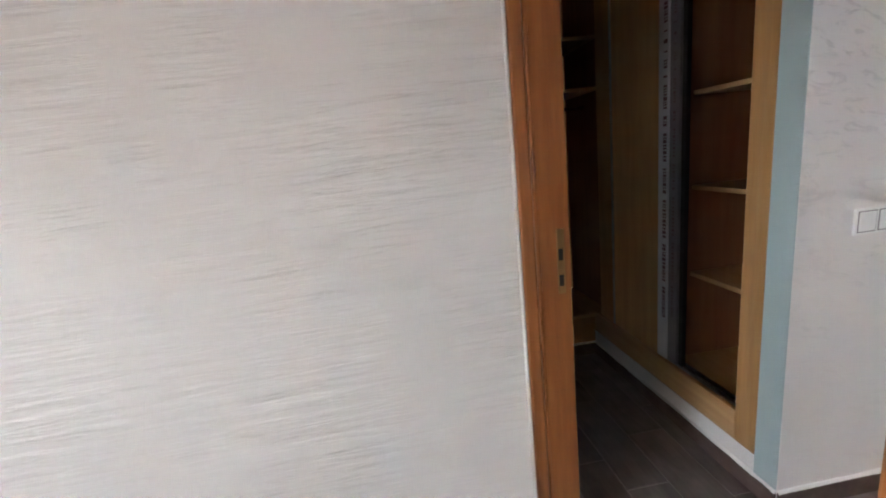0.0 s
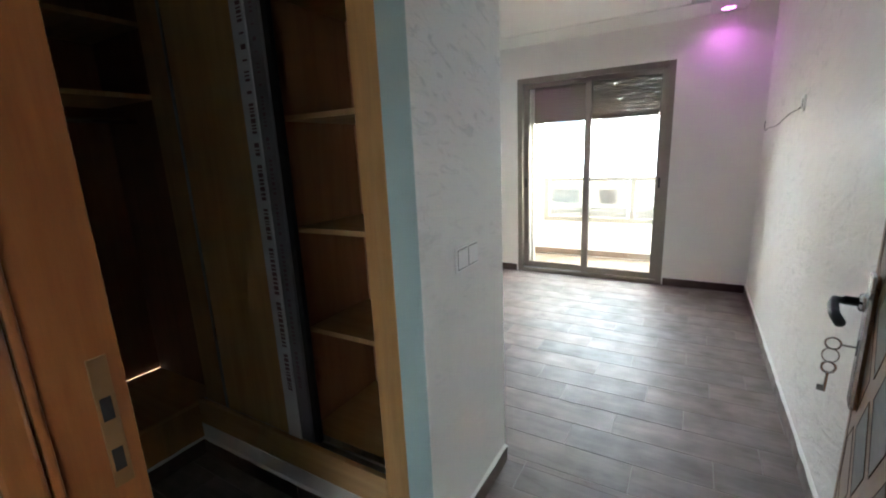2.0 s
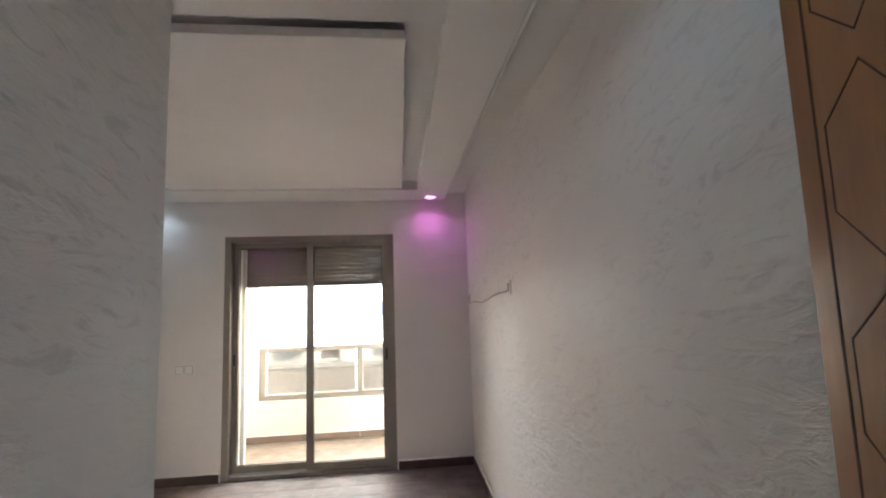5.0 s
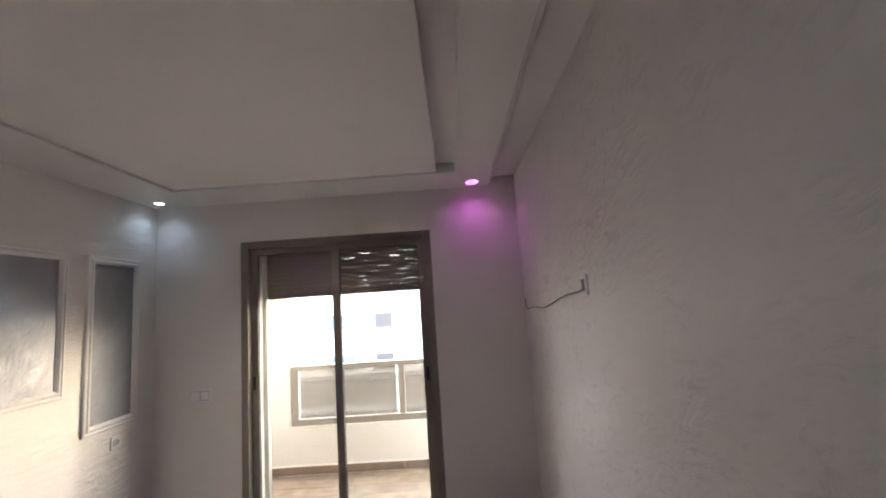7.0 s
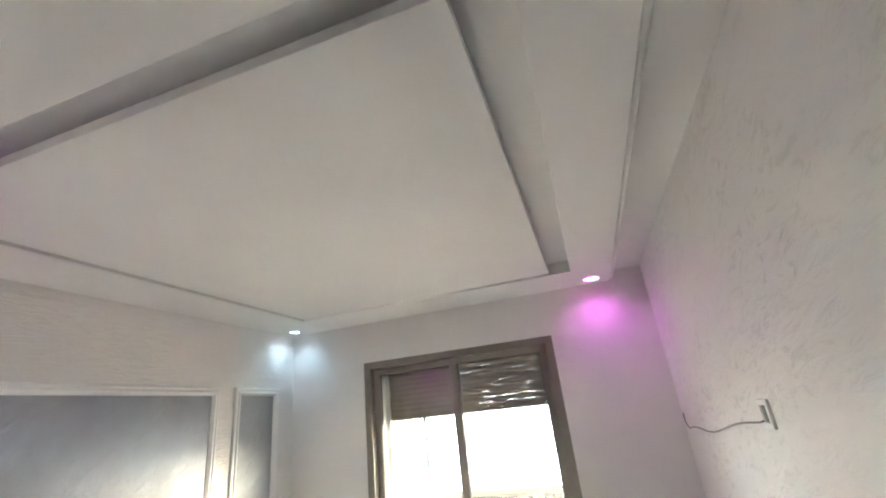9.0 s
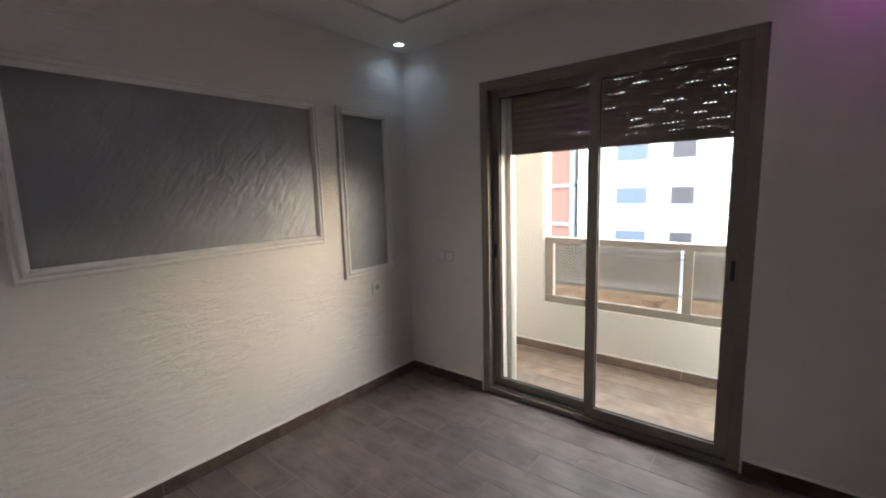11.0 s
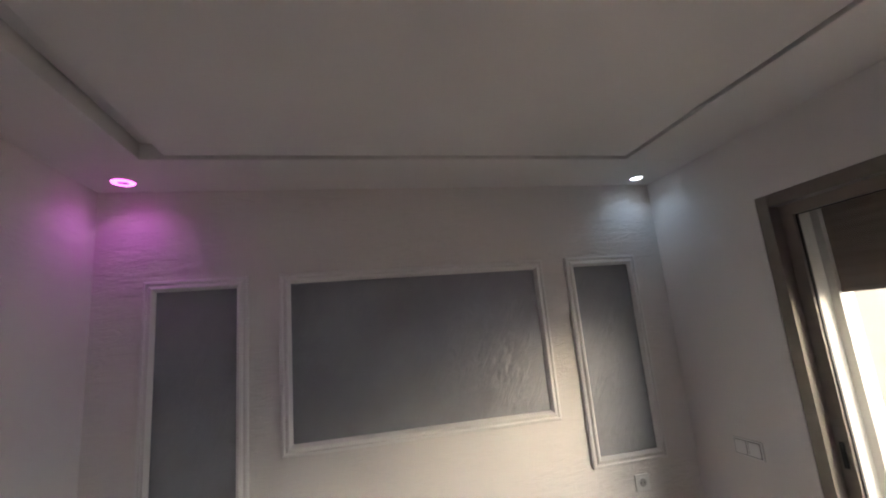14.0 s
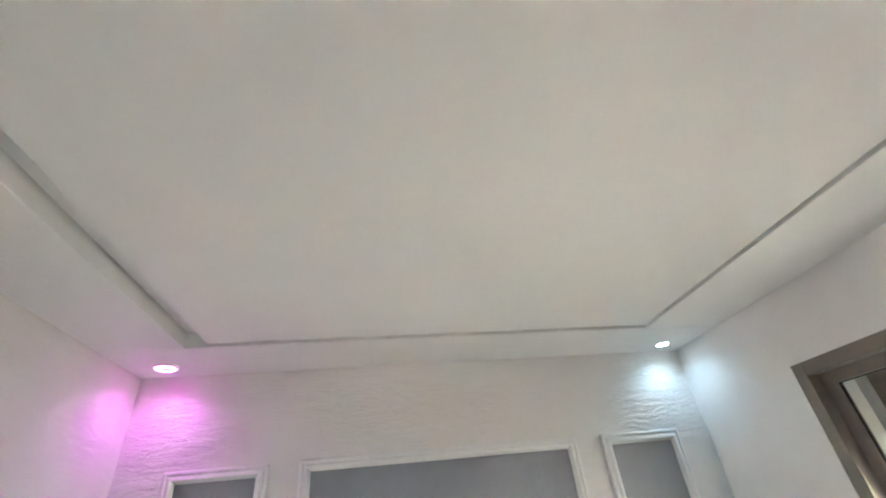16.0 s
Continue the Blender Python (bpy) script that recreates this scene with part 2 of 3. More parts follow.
def tube(bm, pts, radius, seg=10):
    """A round rod along a line of points."""
    rings = []
    for i, p in enumerate(pts):
        p = Vector(p)
        d = (Vector(pts[min(i + 1, len(pts) - 1)]) - Vector(pts[max(i - 1, 0)])).normalized()
        u = d.orthogonal().normalized()
        w = d.cross(u)
        rings.append([bm.verts.new(p + radius * (math.cos(2 * math.pi * k / seg) * u + math.sin(2 * math.pi * k / seg) * w)) for k in range(seg)])
    for a, b in zip(rings, rings[1:]):
        best = min(range(seg), key=lambda s: (a[0].co - b[s].co).length)
        for k in range(seg):
            bm.faces.new((a[k], a[(k + 1) % seg], b[(k + 1 + best) % seg], b[(k + best) % seg]))
    bm.faces.new(rings[0][::-1])
    bm.faces.new(rings[-1])
    bmesh.ops.recalc_face_normals(bm, faces=bm.faces)
    return bm


def lathe(bm, profile, centre, axis="z", seg=32):
    """A turned shape: (radius, height) pairs about an axis through centre."""
    rings = []
    for r, h in profile:
        ring = []
        for k in range(seg):
            a = 2 * math.pi * k / seg
            q = {"z": (r * math.cos(a), r * math.sin(a), h), "y": (r * math.cos(a), h, r * math.sin(a)), "x": (h, r * math.cos(a), r * math.sin(a))}[axis]
            ring.append(bm.verts.new(Vector(centre) + Vector(q)))
        rings.append(ring)
    for a, b in zip(rings, rings[1:]):
        for k in range(seg):
            bm.faces.new((a[k], a[(k + 1) % seg], b[(k + 1) % seg], b[k]))
    if profile[-1][0] > 1e-4:
        bm.faces.new(rings[-1])
    if profile[0][0] > 1e-4:
        bm.faces.new(rings[0][::-1])
    bmesh.ops.remove_doubles(bm, verts=bm.verts, dist=1e-5)
    bmesh.ops.recalc_face_normals(bm, faces=bm.faces)
    return bm


def mesh_of(name, bm, material, smooth=False):
    me = bpy.data.meshes.new(name)
    bm.to_mesh(me)
    bm.free()
    me.materials.append(material)
    if smooth:
        for p in me.polygons:
            p.use_smooth = True
    return me


def part(name, bm, material, parent, label="", smooth=False):
    ob = new(name, mesh_of(name, bm, material, smooth))
    ob.parent = parent
    if label:
        tagged(ob, label)
    return ob


def thing(name, label, category, at=(0, 0, 0), group=""):
    ob = new(name)
    ob.location = at
    tagged(ob, label, category, group)
    return ob


def structure(name, bm, material, label=""):
    ob = new(name, mesh_of(name, bm, material))
    tagged(ob, label, kind="structure")
    return ob


def root(name, label=""):
    ob = new(name)
    tagged(ob, label, kind="structure")
    return ob


# ---- plan, metres ----
XE, XWR, YS, YN = 7.755, 4.765, 2.402, 5.245      # room: window wall, back wall, south and north walls
XC, YC = 4.163, 3.537                              # wardrobe front, switch wall
YL = 4.86                                          # end of the lobby
XD0, XD1 = 3.29, 3.43                              # doorway wall, both faces
YD0, YD1 = 2.682, 3.576                             # doorway, clear opening
YH = 3.588                                         # hall wall
ZC, ZTOP = 2.404, 2.75
WY0, WY1, WZ = 3.09, 4.58, 2.09                    # balcony door opening
XO = 8.06                                          # outside face of the window wall
XP, XP1 = 8.70, 8.85                               # balcony parapet

# ---- structure ----
structure("ceiling_slab", box(-2.8, -0.75, ZTOP, XP1, 5.75, ZTOP + 0.2), M_CEIL)
structure("wall_south", box(XD1, YS - 0.2, 0, XE, YS, ZTOP), M_S, "off-white trowelled plaster wall with pearly strokes")
structure("wall_north", box(XWR, YN, 0, XE, YN + 0.2, ZTOP), M_N, "off-white trowelled plaster wall with framed panels")
structure("wall_east", boxes((XE, YS - 0.2, 0, XO, WY0, ZTOP), (XE, WY1, 0, XO, YN + 0.2, ZTOP), (XE, WY0, WZ, XO, WY1, ZTOP)), M_E, "pale plaster wall round the balcony door")
structure("wall_west", box(XWR - 0.05, YC + 0.06, 0, XWR, YN + 0.2, ZTOP), M_E, "pale plaster back wall of the bedroom")
structure("wall_switch", box(XC, YC, 0, XWR, YC + 0.06, ZTOP), M_S, "off-white plaster wall end carrying a light switch")
structure("wall_lobby_end", box(XD1, YL + 0.6, 0, XWR, YL + 0.7, ZTOP), M_E)
structure("wall_doorway", boxes((XD0, YD1 + 0.03, 0, XD1, YL + 0.7, ZTOP), (XD0, -0.75, 0, XD1, YD0 - 0.06, ZTOP), (XD0, YD0 - 0.06, 2.13, XD1, YD1 + 0.03, ZTOP)), M_E)
structure("wall_hall", box(-2.8, YH, 0, XD0, YH + 0.15, ZTOP), M_HALL, "white plaster hall wall combed in horizontal strokes")
structure("wall_hall_south", box(-2.8, -0.75, 0, XD0, -0.6, ZTOP), M_E)
# unseen wall; its opening is added to let sky light into hall and lobby
structure("wall_hall_west", boxes((-2.8, -0.6, 0, -2.65, -0.3, ZTOP), (-2.8, 1.5, 0, -2.65, YH, ZTOP), (-2.8, -0.3, 0, -2.65, 1.5, 0.95), (-2.8, -0.3, 1.93, -2.65, 1.5, ZTOP)), M_E)
strip = structure("trim_primer", box(XC - 0.004, YC + 0.002, 0.075, XC, YC + 0.095, ZTOP - 0.01), M_PRIMER, "blue-grey primed strip of plaster beside the wardrobe")


# suspended ceiling: a plain lowered border, a groove along the south wall, and a floating board
def build_ceiling():
    x0, x1, y0, y1 = 5.11, 7.335, 2.87, 4.85
    ys = 2.62
    top = ZC + 0.072
    rows = [
        (XWR, ys, ZC, XE, y0, top), (XWR, y1, ZC, XE, YN, top), (XWR, y0, ZC, x0, y1, top), (x1, y0, ZC, XE, y1, top),
    ]
    structure("ceiling", boxes(*rows, bevel=0.003), M_CEIL, "white plasterboard ceiling border holding spotlights")
    structure("ceiling_upper", boxes((XWR, YS, top, XE, YN, top + 0.05), (XD1, YS, ZC, XWR, YL + 0.6, ZC + 0.05), (-2.65, -0.6, 2.6, XD0, YH, 2.65)), M_CEIL)
    bm = bmesh.new()
    # rounded bead beside the groove
    tube(bm, [(XWR, ys - 0.014, ZC + 0.03), (XE, ys - 0.014, ZC + 0.03)], 0.016, 12)
    structure("trim_bead", bm, M_CEIL)
    structure("ceiling_board", box(5.21, 3.0, ZC + 0.006, 7.315, 4.822, ZC + 0.04, 0.002), M_CEIL, "large white floating plasterboard panel")


build_ceiling()


# skirting tiles with a smeared bead of caulk along the top
def skirting(name, rows, tile=M_BASE):
    r = root(name, "brown wood-look tile skirting with a smeared white caulk line")
    for x0, y0, x1, y1, nx, ny in rows:
        length = math.hypot(x1 - x0, y1 - y0)
        n = max(1, round(length / 0.6))
        for k in range(n):
            a, b = (k + 0.003) / n, (k + 1 - 0.003) / n
            p, q = (x0 + (x1 - x0) * a, y0 + (y1 - y0) * a), (x0 + (x1 - x0) * b, y0 + (y1 - y0) * b)
            lo = (min(p[0], q[0], p[0] + nx * 0.012, q[0] + nx * 0.012), min(p[1], q[1], p[1] + ny * 0.012, q[1] + ny * 0.012))
            hi = (max(p[0], q[0], p[0] + nx * 0.012, q[0] + nx * 0.012), max(p[1], q[1], p[1] + ny * 0.012, q[1] + ny * 0.012))
            part("skirting_tile", box(lo[0], lo[1], 0.0, hi[0], hi[1], 0.074), tile, r)
        bm = bmesh.new()
        m = max(4, int(length / 0.05))
        prev = None
        for k in range(m + 1):
            a = k / m
            px, py = x0 + (x1 - x0) * a, y0 + (y1 - y0) * a
            w, h = 0.010 + rnd.random() * 0.004, 0.079 + rnd.random() * 0.007
            ring = [bm.verts.new((px, py, 0.073)), bm.verts.new((px + nx * w, py + ny * w, 0.0735)), bm.verts.new((px + nx * 0.004, py + ny * 0.004, h)), bm.verts.new((px, py, h + 0.002))]
            if prev:
                for i in range(3):
                    bm.faces.new((prev[i], prev[i + 1], ring[i + 1], ring[i]))
            prev = ring
        bmesh.ops.recalc_face_normals(bm, faces=bm.faces)
        part("caulk", bm, M_CAULK, r)


skirting("baseboard", [
    (XD1, YS, XE, YS, 0, 1), (XE, YS, XE, WY0 - 0.01, -1, 0), (XE, WY1 + 0.01, XE, YN, -1, 0), (XWR, YN, XE, YN, 0, -1),
    (XWR, YC, XWR, YN, 1, 0), (XC, YC, XWR, YC, 0, -1), (XC, YC, XC, YL, -1, 0), (XD1, YL, XC, YL, 0, -1), (XD1, YD1 + 0.1, XD1, YL, 1, 0),
    (-2.65, YH, XD0 - 0.02, YH, 0, -1)])
skirting("baseboard_balcony", [(XP, 1.6, XP, 5.4, -1, 0), (XO, WY1 + 0.12, XO, 5.4, 1, 0)], M_PLINTH)
structure("plinth", box(XC - 0.003, YC + 0.004, 0.076, XC + 0.05, YL + 0.02, 0.156), M_CAULK, "rough white plaster kerb under the wardrobe")


# ---- doorway frame and door leaf ----
def door_frame():
    r = root("door_1", "varnished beech door frame in the hall doorway")
    for y0, y1, s in ((YD1, YD1 + 0.03, 1), (YD0 - 0.03, YD0, -1)):
        bm = boxes((XD0 + (0.05 if s > 0 else 0.045), y0, 0, XD1 + (0.012 if s > 0 else 0.0), y1, 2.13), bevel=0.002)
        if s < 0:
            add_box(bm, XD0 + 0.002, y0 - 0.03, 0, XD1, y0 - 0.0005, 2.13, 0.002)
        else:
            add_box(bm, XD0 + 0.006, y0 + 0.004, 0, XD0 + 0.0495, y1, 2.13)
        part("jamb_lining", bm, M_JAMB, r)
        # a rounded bead runs beside the architrave
        if s > 0:
            part("stop_bead", box(XD0 + 0.046, YD1 - 0.005, 0, XD0 + 0.058, YD1 + 0.012, 2.115, 0.004), M_JAMB, r)
        if s > 0:
            part("architrave", box(XD0 + 0.003, YD1 - 0.006, 0, XD0 + 0.044, YH + 0.02, 2.2, 0.006), M_JAMB, r)
            part("caulk", box(XD0 - 0.006, YD1 + 0.002, 0, XD0 + 0.0025, YH + 0.01, 2.2, 0.003), M_CAULK, r, "white caulk line")
        else:
            part("architrave", box(XD0 - 0.024, y0 - 0.09, 0, XD0 + 0.008, y0 - 0.031, 2.2, 0.005), M_JAMB, r)
        c, d = (y1 - 0.01, y1 + 0.06) if s > 0 else (y0 - 0.06, y0 + 0.01)
        part("architrave", box(XD1 + 0.002, c, 0, XD1 + 0.02, d, 2.2, 0.005), M_JAMB, r)
    part("head_lining", box(XD0 + 0.03, YD0, 2.1, XD1 + 0.012, YD1, 2.13, 0.002), M_JAMB, r)
    part("head_architrave", box(XD0 - 0.024, YD0 - 0.08, 2.2, XD0 + 0.008, YH - 0.002, 2.27, 0.005), M_JAMB, r)
    s = part("strike_plate", box(XD1 - 0.03, YD1 - 0.0025, 0.93, XD1 - 0.006, YD1 + 0.001, 1.13, 0.001), M_BRASS, r, "dull brass strike plate")
    part("latch_slot", box(XD1 - 0.026, YD1 - 0.0032, 1.035, XD1 - 0.012, YD1, 1.07), M_DARK, s)
    part("bolt_slot", box(XD1 - 0.026, YD1 - 0.0032, 0.955, XD1 - 0.012, YD1, 0.99), M_DARK, s)


door_frame()


def prism(bm, pts, y0, y1):
    a = [bm.verts.new((x, y0, z)) for x, z in pts]
    b = [bm.verts.new((x, y1, z)) for x, z in pts]
    n = len(pts)
    bm.faces.new(a)
    bm.faces.new(b[::-1])
    for k in range(n):
        bm.faces.new((a[k], b[k], b[(k + 1) % n], a[(k + 1) % n]))
    bmesh.ops.recalc_face_normals(bm, faces=bm.faces)


def line_prism(bm, p, q, w, y0, y1):
    d = Vector((q[0] - p[0], q[1] - p[1]))
    d.normalize()
    n = Vector((-d.y, d.x)) * w / 2
    e = d * w / 2
    prism(bm, [(p[0] - e.x + n.x, p[1] - e.y + n.y), (q[0] + e.x + n.x, q[1] + e.y + n.y), (q[0] + e.x - n.x, q[1] + e.y - n.y), (p[0] - e.x - n.x, p[1] - e.y - n.y)], y0, y1)


def door_leaf():
    W, T, H = 0.808, 0.04, 2.09
    leaf = thing("door_leaf", "varnished wooden bedroom door standing open, with inlaid diamonds", "door", (XD1 + 0.004, YD0 + 0.004, 0.008))
    leaf.rotation_euler = (0, 0, radians(-10.0))
    slab = part("slab", box(0, 0, 0, W, T, H, 0.002), M_LEAF, leaf)
    f = T
    bm = bmesh.new()
    for u in (0.03, W - 0.03):
        line_prism(bm, (u, 0.03), (u, H - 0.03), 0.003, f - 0.001, f + 0.0006)
    for z in (0.03, H - 0.03):
        line_prism(bm, (0.03, z), (W - 0.03, z), 0.003, f - 0.001, f + 0.0006)
    part("border_groove", bm, M_GROOVE, leaf, "thin dark border line")
    hw, hh = 0.086, 0.094
    for k in range(7):
        u = W - (0.088 + 0.105 * k)
        for n in range(-7, 8):
            z = (1.305 if k % 2 else 1.196) + 0.218 * n
            if not 0.12 < z < H - 0.1:
                continue
            inlay = 1 <= k <= 5 and 0.65 < z < 1.6
            if k in (0, 6):
                s = 1 if k == 0 else -1
                pts = [(u, z + hh), (u + s * 0.046, z + 0.045), (u + s * 0.046, z - 0.045), (u, z - hh), (u - s * hw * 0.8, z)]
            else:
                pts = [(u, z + hh * 0.94), (u + hw * 0.86, z), (u, z - hh * 0.94), (u - hw * 0.86, z)]
            if inlay:
                g = bmesh.new()
                prism(g, pts, f - 0.001, f + 0.0005)
                part("inlay", g, M_INLAY, leaf, "grey ribbed wood inlay")
            g = bmesh.new()
            for a, b in zip(pts, pts[1:] + pts[:1]):
                line_prism(g, a, b, 0.0018, f - 0.001, f + 0.0009 if inlay else f + 0.0006)
            part("groove", g, M_GROOVE, leaf)
    for zc in (0.25, 0.985, 1.85):
        h = part("hinge", box(-0.003, 0.004, zc - 0.042, 0.001, T - 0.006, zc + 0.042, 0.001), M_CHROME, leaf, "nickel butt hinge")
        for dz, dy in ((0.03, 0.026), (0.008, 0.016), (-0.014, 0.026), (-0.034, 0.016)):
            part("screw", lathe(bmesh.new(), [(0.0045, -0.0045), (0.0045, -0.0035), (0.002, -0.003)], (0, dy, zc + dz), "x", 12), M_ALU, h)
    up = W - 0.074
    h = part("lock_plate", box(up - 0.022, T, 0.885, up + 0.022, T + 0.013, 1.14, 0.006), M_CHROME, leaf, "brushed chrome lock plate")
    bm = bmesh.new()
    tube(bm, [(up, T + 0.01, 1.085), (up, T + 0.04, 1.085), (up - 0.006, T + 0.052, 1.085), (up - 0.03, T + 0.056, 1.084), (up - 0.075, T + 0.056, 1.082), (up - 0.115, T + 0.05, 1.08)], 0.008, 12)
    part("lever", bm, M_DARK, h, "black and chrome lever handle", True)
    part("rose", lathe(bmesh.new(), [(0.017, T + 0.012), (0.017, T + 0.018), (0.013, T + 0.022)], (up, 0, 1.085), "y", 20), M_CHROME, h)
    part("keyhole", box(up - 0.004, T + 0.012, 0.985, up + 0.004, T + 0.014, 1.015), M_DARK, h)
    keys = thing("key_ring", "two steel keys hanging from the door lock on a ring", "keys")
    bm = bmesh.new()
    tube(bm, [(up, T + 0.006, 1.000), (up, T + 0.036, 1.000)], 0.0022, 8)
    ring = [(up, T + 0.045 + 0.011 * math.cos(a), 1.000 + 0.011 * math.sin(a)) for a in [2 * math.pi * k / 16 for k in range(17)]]
    tube(bm, ring, 0.0018, 6)
    bmesh.ops.transform(bm, matrix=Matrix.Translation(leaf.location) @ Matrix.Rotation(radians(-10.0), 4, "Z"), verts=bm.verts)
    part("key_in_lock", bm, M_CHROME, keys)
    bm = bmesh.new()
    ring = [(up, T + 0.046 + 0.012 * math.cos(a), 0.976 + 0.014 * math.sin(a)) for a in [2 * math.pi * k / 16 for k in range(17)]]
    tube(bm, ring, 0.0012, 6)
    ring = [(up, T + 0.046 + 0.010 * math.cos(a), 0.952 + 0.011 * math.sin(a)) for a in [2 * math.pi * k / 16 for k in range(17)]]
    tube(bm, ring, 0.0022, 6)
    tube(bm, [(up, T + 0.046, 0.941), (up, T + 0.047, 0.902)], 0.0022, 8)
    add_box(bm, up - 0.001, T + 0.047, 0.902, up + 0.001, T + 0.058, 0.914)
    bmesh.ops.transform(bm, matrix=Matrix.Translation(leaf.location) @ Matrix.Rotation(radians(-10.0), 4, "Z"), verts=bm.verts)
    part("hanging_key", bm, M_CHROME, keys)


door_leaf()


# ---- wardrobe in the lobby ----
def wardrobe():
    w = thing("wardrobe", "built-in beech wardrobe, sliding door half open on empty shelves", "wardrobe", (XC, YC + 0.1, 0))
    def p(name, bm, m, label="", smooth=False):
        bmesh.ops.translate(bm, verts=bm.verts, vec=-Vector(w.location))
        return part(name, bm, m, w, label, smooth)
    y0, y1, zb, zt = 3.634, YL, 0.157, ZC
    xb = XWR - 0.055
    p("stile", box(XC - 0.004, y0, zb, XC + 0.09, y0 + 0.095, zt, 0.003), M_STILE, "beech stile")
    p("bottom_rail", box(XC - 0.003, y0 + 0.096, zb, XC + 0.02, y1 - 0.001, 0.284, 0.003), M_BEECH)
    p("track", boxes((XC + 0.021, y0 + 0.096, 0.255, XC + 0.1, y1 - 0.001, 0.262), (XC + 0.03, y0 + 0.096, 0.262, XC + 0.034, y1 - 0.001, 0.272), (XC + 0.062, y0 + 0.096, 0.262, XC + 0.066, y1 - 0.001, 0.272)), M_ALU, "aluminium sliding track")
    p("bottom_board", box(XC + 0.101, y0 + 0.02, 0.24, xb, y1 - 0.001, 0.262), M_BEECH, "pale beech bottom board")
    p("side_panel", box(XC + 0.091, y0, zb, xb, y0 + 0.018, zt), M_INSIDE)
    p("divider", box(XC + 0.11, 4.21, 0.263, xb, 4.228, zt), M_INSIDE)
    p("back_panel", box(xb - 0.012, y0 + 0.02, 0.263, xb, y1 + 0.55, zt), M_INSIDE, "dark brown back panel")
    for z in (0.683, 1.1, 1.517, 1.934):
        p("shelf", box(XC + 0.162, y0 + 0.019, z, xb - 0.013, 4.209, z + 0.02, 0.001), M_BEECH, "pale beech shelf")
    d = p("sliding_door", box(XC + 0.028, 4.2365, 0.275, XC + 0.046, y1 - 0.03, zt - 0.005), M_BOARD, "golden brown board sliding door")
    prof = part("edge_profile", moved_to(boxes((XC + 0.012, 4.168, 0.286, XC + 0.046, 4.236, zt - 0.006), bevel=0.002), w), M_FILM, d, "aluminium door edge still in printed protective film")
    part("edge_groove", moved_to(boxes((XC + 0.018, 4.106, 0.286, XC + 0.046, 4.1675, zt - 0.006), bevel=0.002), w), M_SMOKE, d, "grey film over the recessed grip")
    # black strip: the dark of the gap beside the door edge is in its colour
    part("seal", moved_to(boxes((XC + 0.03, 4.08, 0.286, XC + 0.05, 4.1055, zt - 0.006)), w), M_GASKET_GAP, d)
    bm = bmesh.new()
    z = 0.5
    while z < zt - 0.05:
        h = rnd.choice((0.006, 0.009, 0.012, 0.016))
        add_box(bm, XC + 0.0112, 4.178, z, XC + 0.0122, 4.202, z + h)
        add_box(bm, XC + 0.0172, 4.13, z + 0.02, XC + 0.0182, 4.144, z + 0.02 + h * 0.7)
        z += h + rnd.choice((0.004, 0.005, 0.006, 0.03))
    ink = part("film_print", moved_to(bm, w), M_INK, d)
    tagged(ink, "illegible dark print on the film", kind="stuff")
    bm = boxes((XC + 0.024, y1 - 0.2, 0.276, XC + 0.028, y1 - 0.185, zt - 0.006))
    part("glazing_bead", moved_to(bm, w), M_ALU, d)


def moved_to(bm, w):
    bmesh.ops.translate(bm, verts=bm.verts, vec=-Vector(w.location))
    return bm


wardrobe()


def open_closet():
    w = thing("open_closet", "open beech closet bay with a base board and high shelf", "closet", (XD1, YL, 0))
    def p(name, bm, m, label=""):
        return part(name, moved_to(bm, w), m, w, label)
    p("base_front", box(XD1 + 0.002, YL - 0.002, 0.076, XC + 0.026, YL + 0.018, 0.252, 0.002), M_STILE)
    p("base_board", box(XD1 + 0.002, YL - 0.004, 0.252, XC + 0.3, YL + 0.54, 0.272, 0.002), M_BEECH, "pale beech base board")
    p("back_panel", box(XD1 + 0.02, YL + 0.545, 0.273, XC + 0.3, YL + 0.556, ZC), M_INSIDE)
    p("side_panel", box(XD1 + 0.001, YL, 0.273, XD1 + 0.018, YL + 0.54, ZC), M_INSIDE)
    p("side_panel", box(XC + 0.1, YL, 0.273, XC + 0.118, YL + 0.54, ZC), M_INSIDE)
    for z in (1.66, 1.95):
        p("shelf", box(XD1 + 0.019, YL + 0.1, z, XC + 0.099, YL + 0.54, z + 0.02, 0.001), M_BEECH)
    bm = bmesh.new()
    tube(bm, [(XD1 + 0.019, YL + 0.28, 1.58), (XC + 0.099, YL + 0.28, 1.58)], 0.012, 12)
    p("hanging_rail", bm, M_CHROME, "chrome hanging rail")


open_closet()


# ---- balcony door with roller shutter ----
def ring_boxes(bm, x0, x1, y0, y1, z0, z1, w, wb=None):
    wb = wb or w
    add_box(bm, x0, y0, z0, x1, y0 + w, z1, 0.002)
    add_box(bm, x0, y1 - w, z0, x1, y1, z1, 0.002)
    add_box(bm, x0 + 0.0005, y0 + w, z1 - w, x1 - 0.0005, y1 - w, z1, 0.002)
    add_box(bm, x0 + 0.0005, y0 + w, z0, x1 - 0.0005, y1 - w, z0 + wb, 0.002)
    return bm


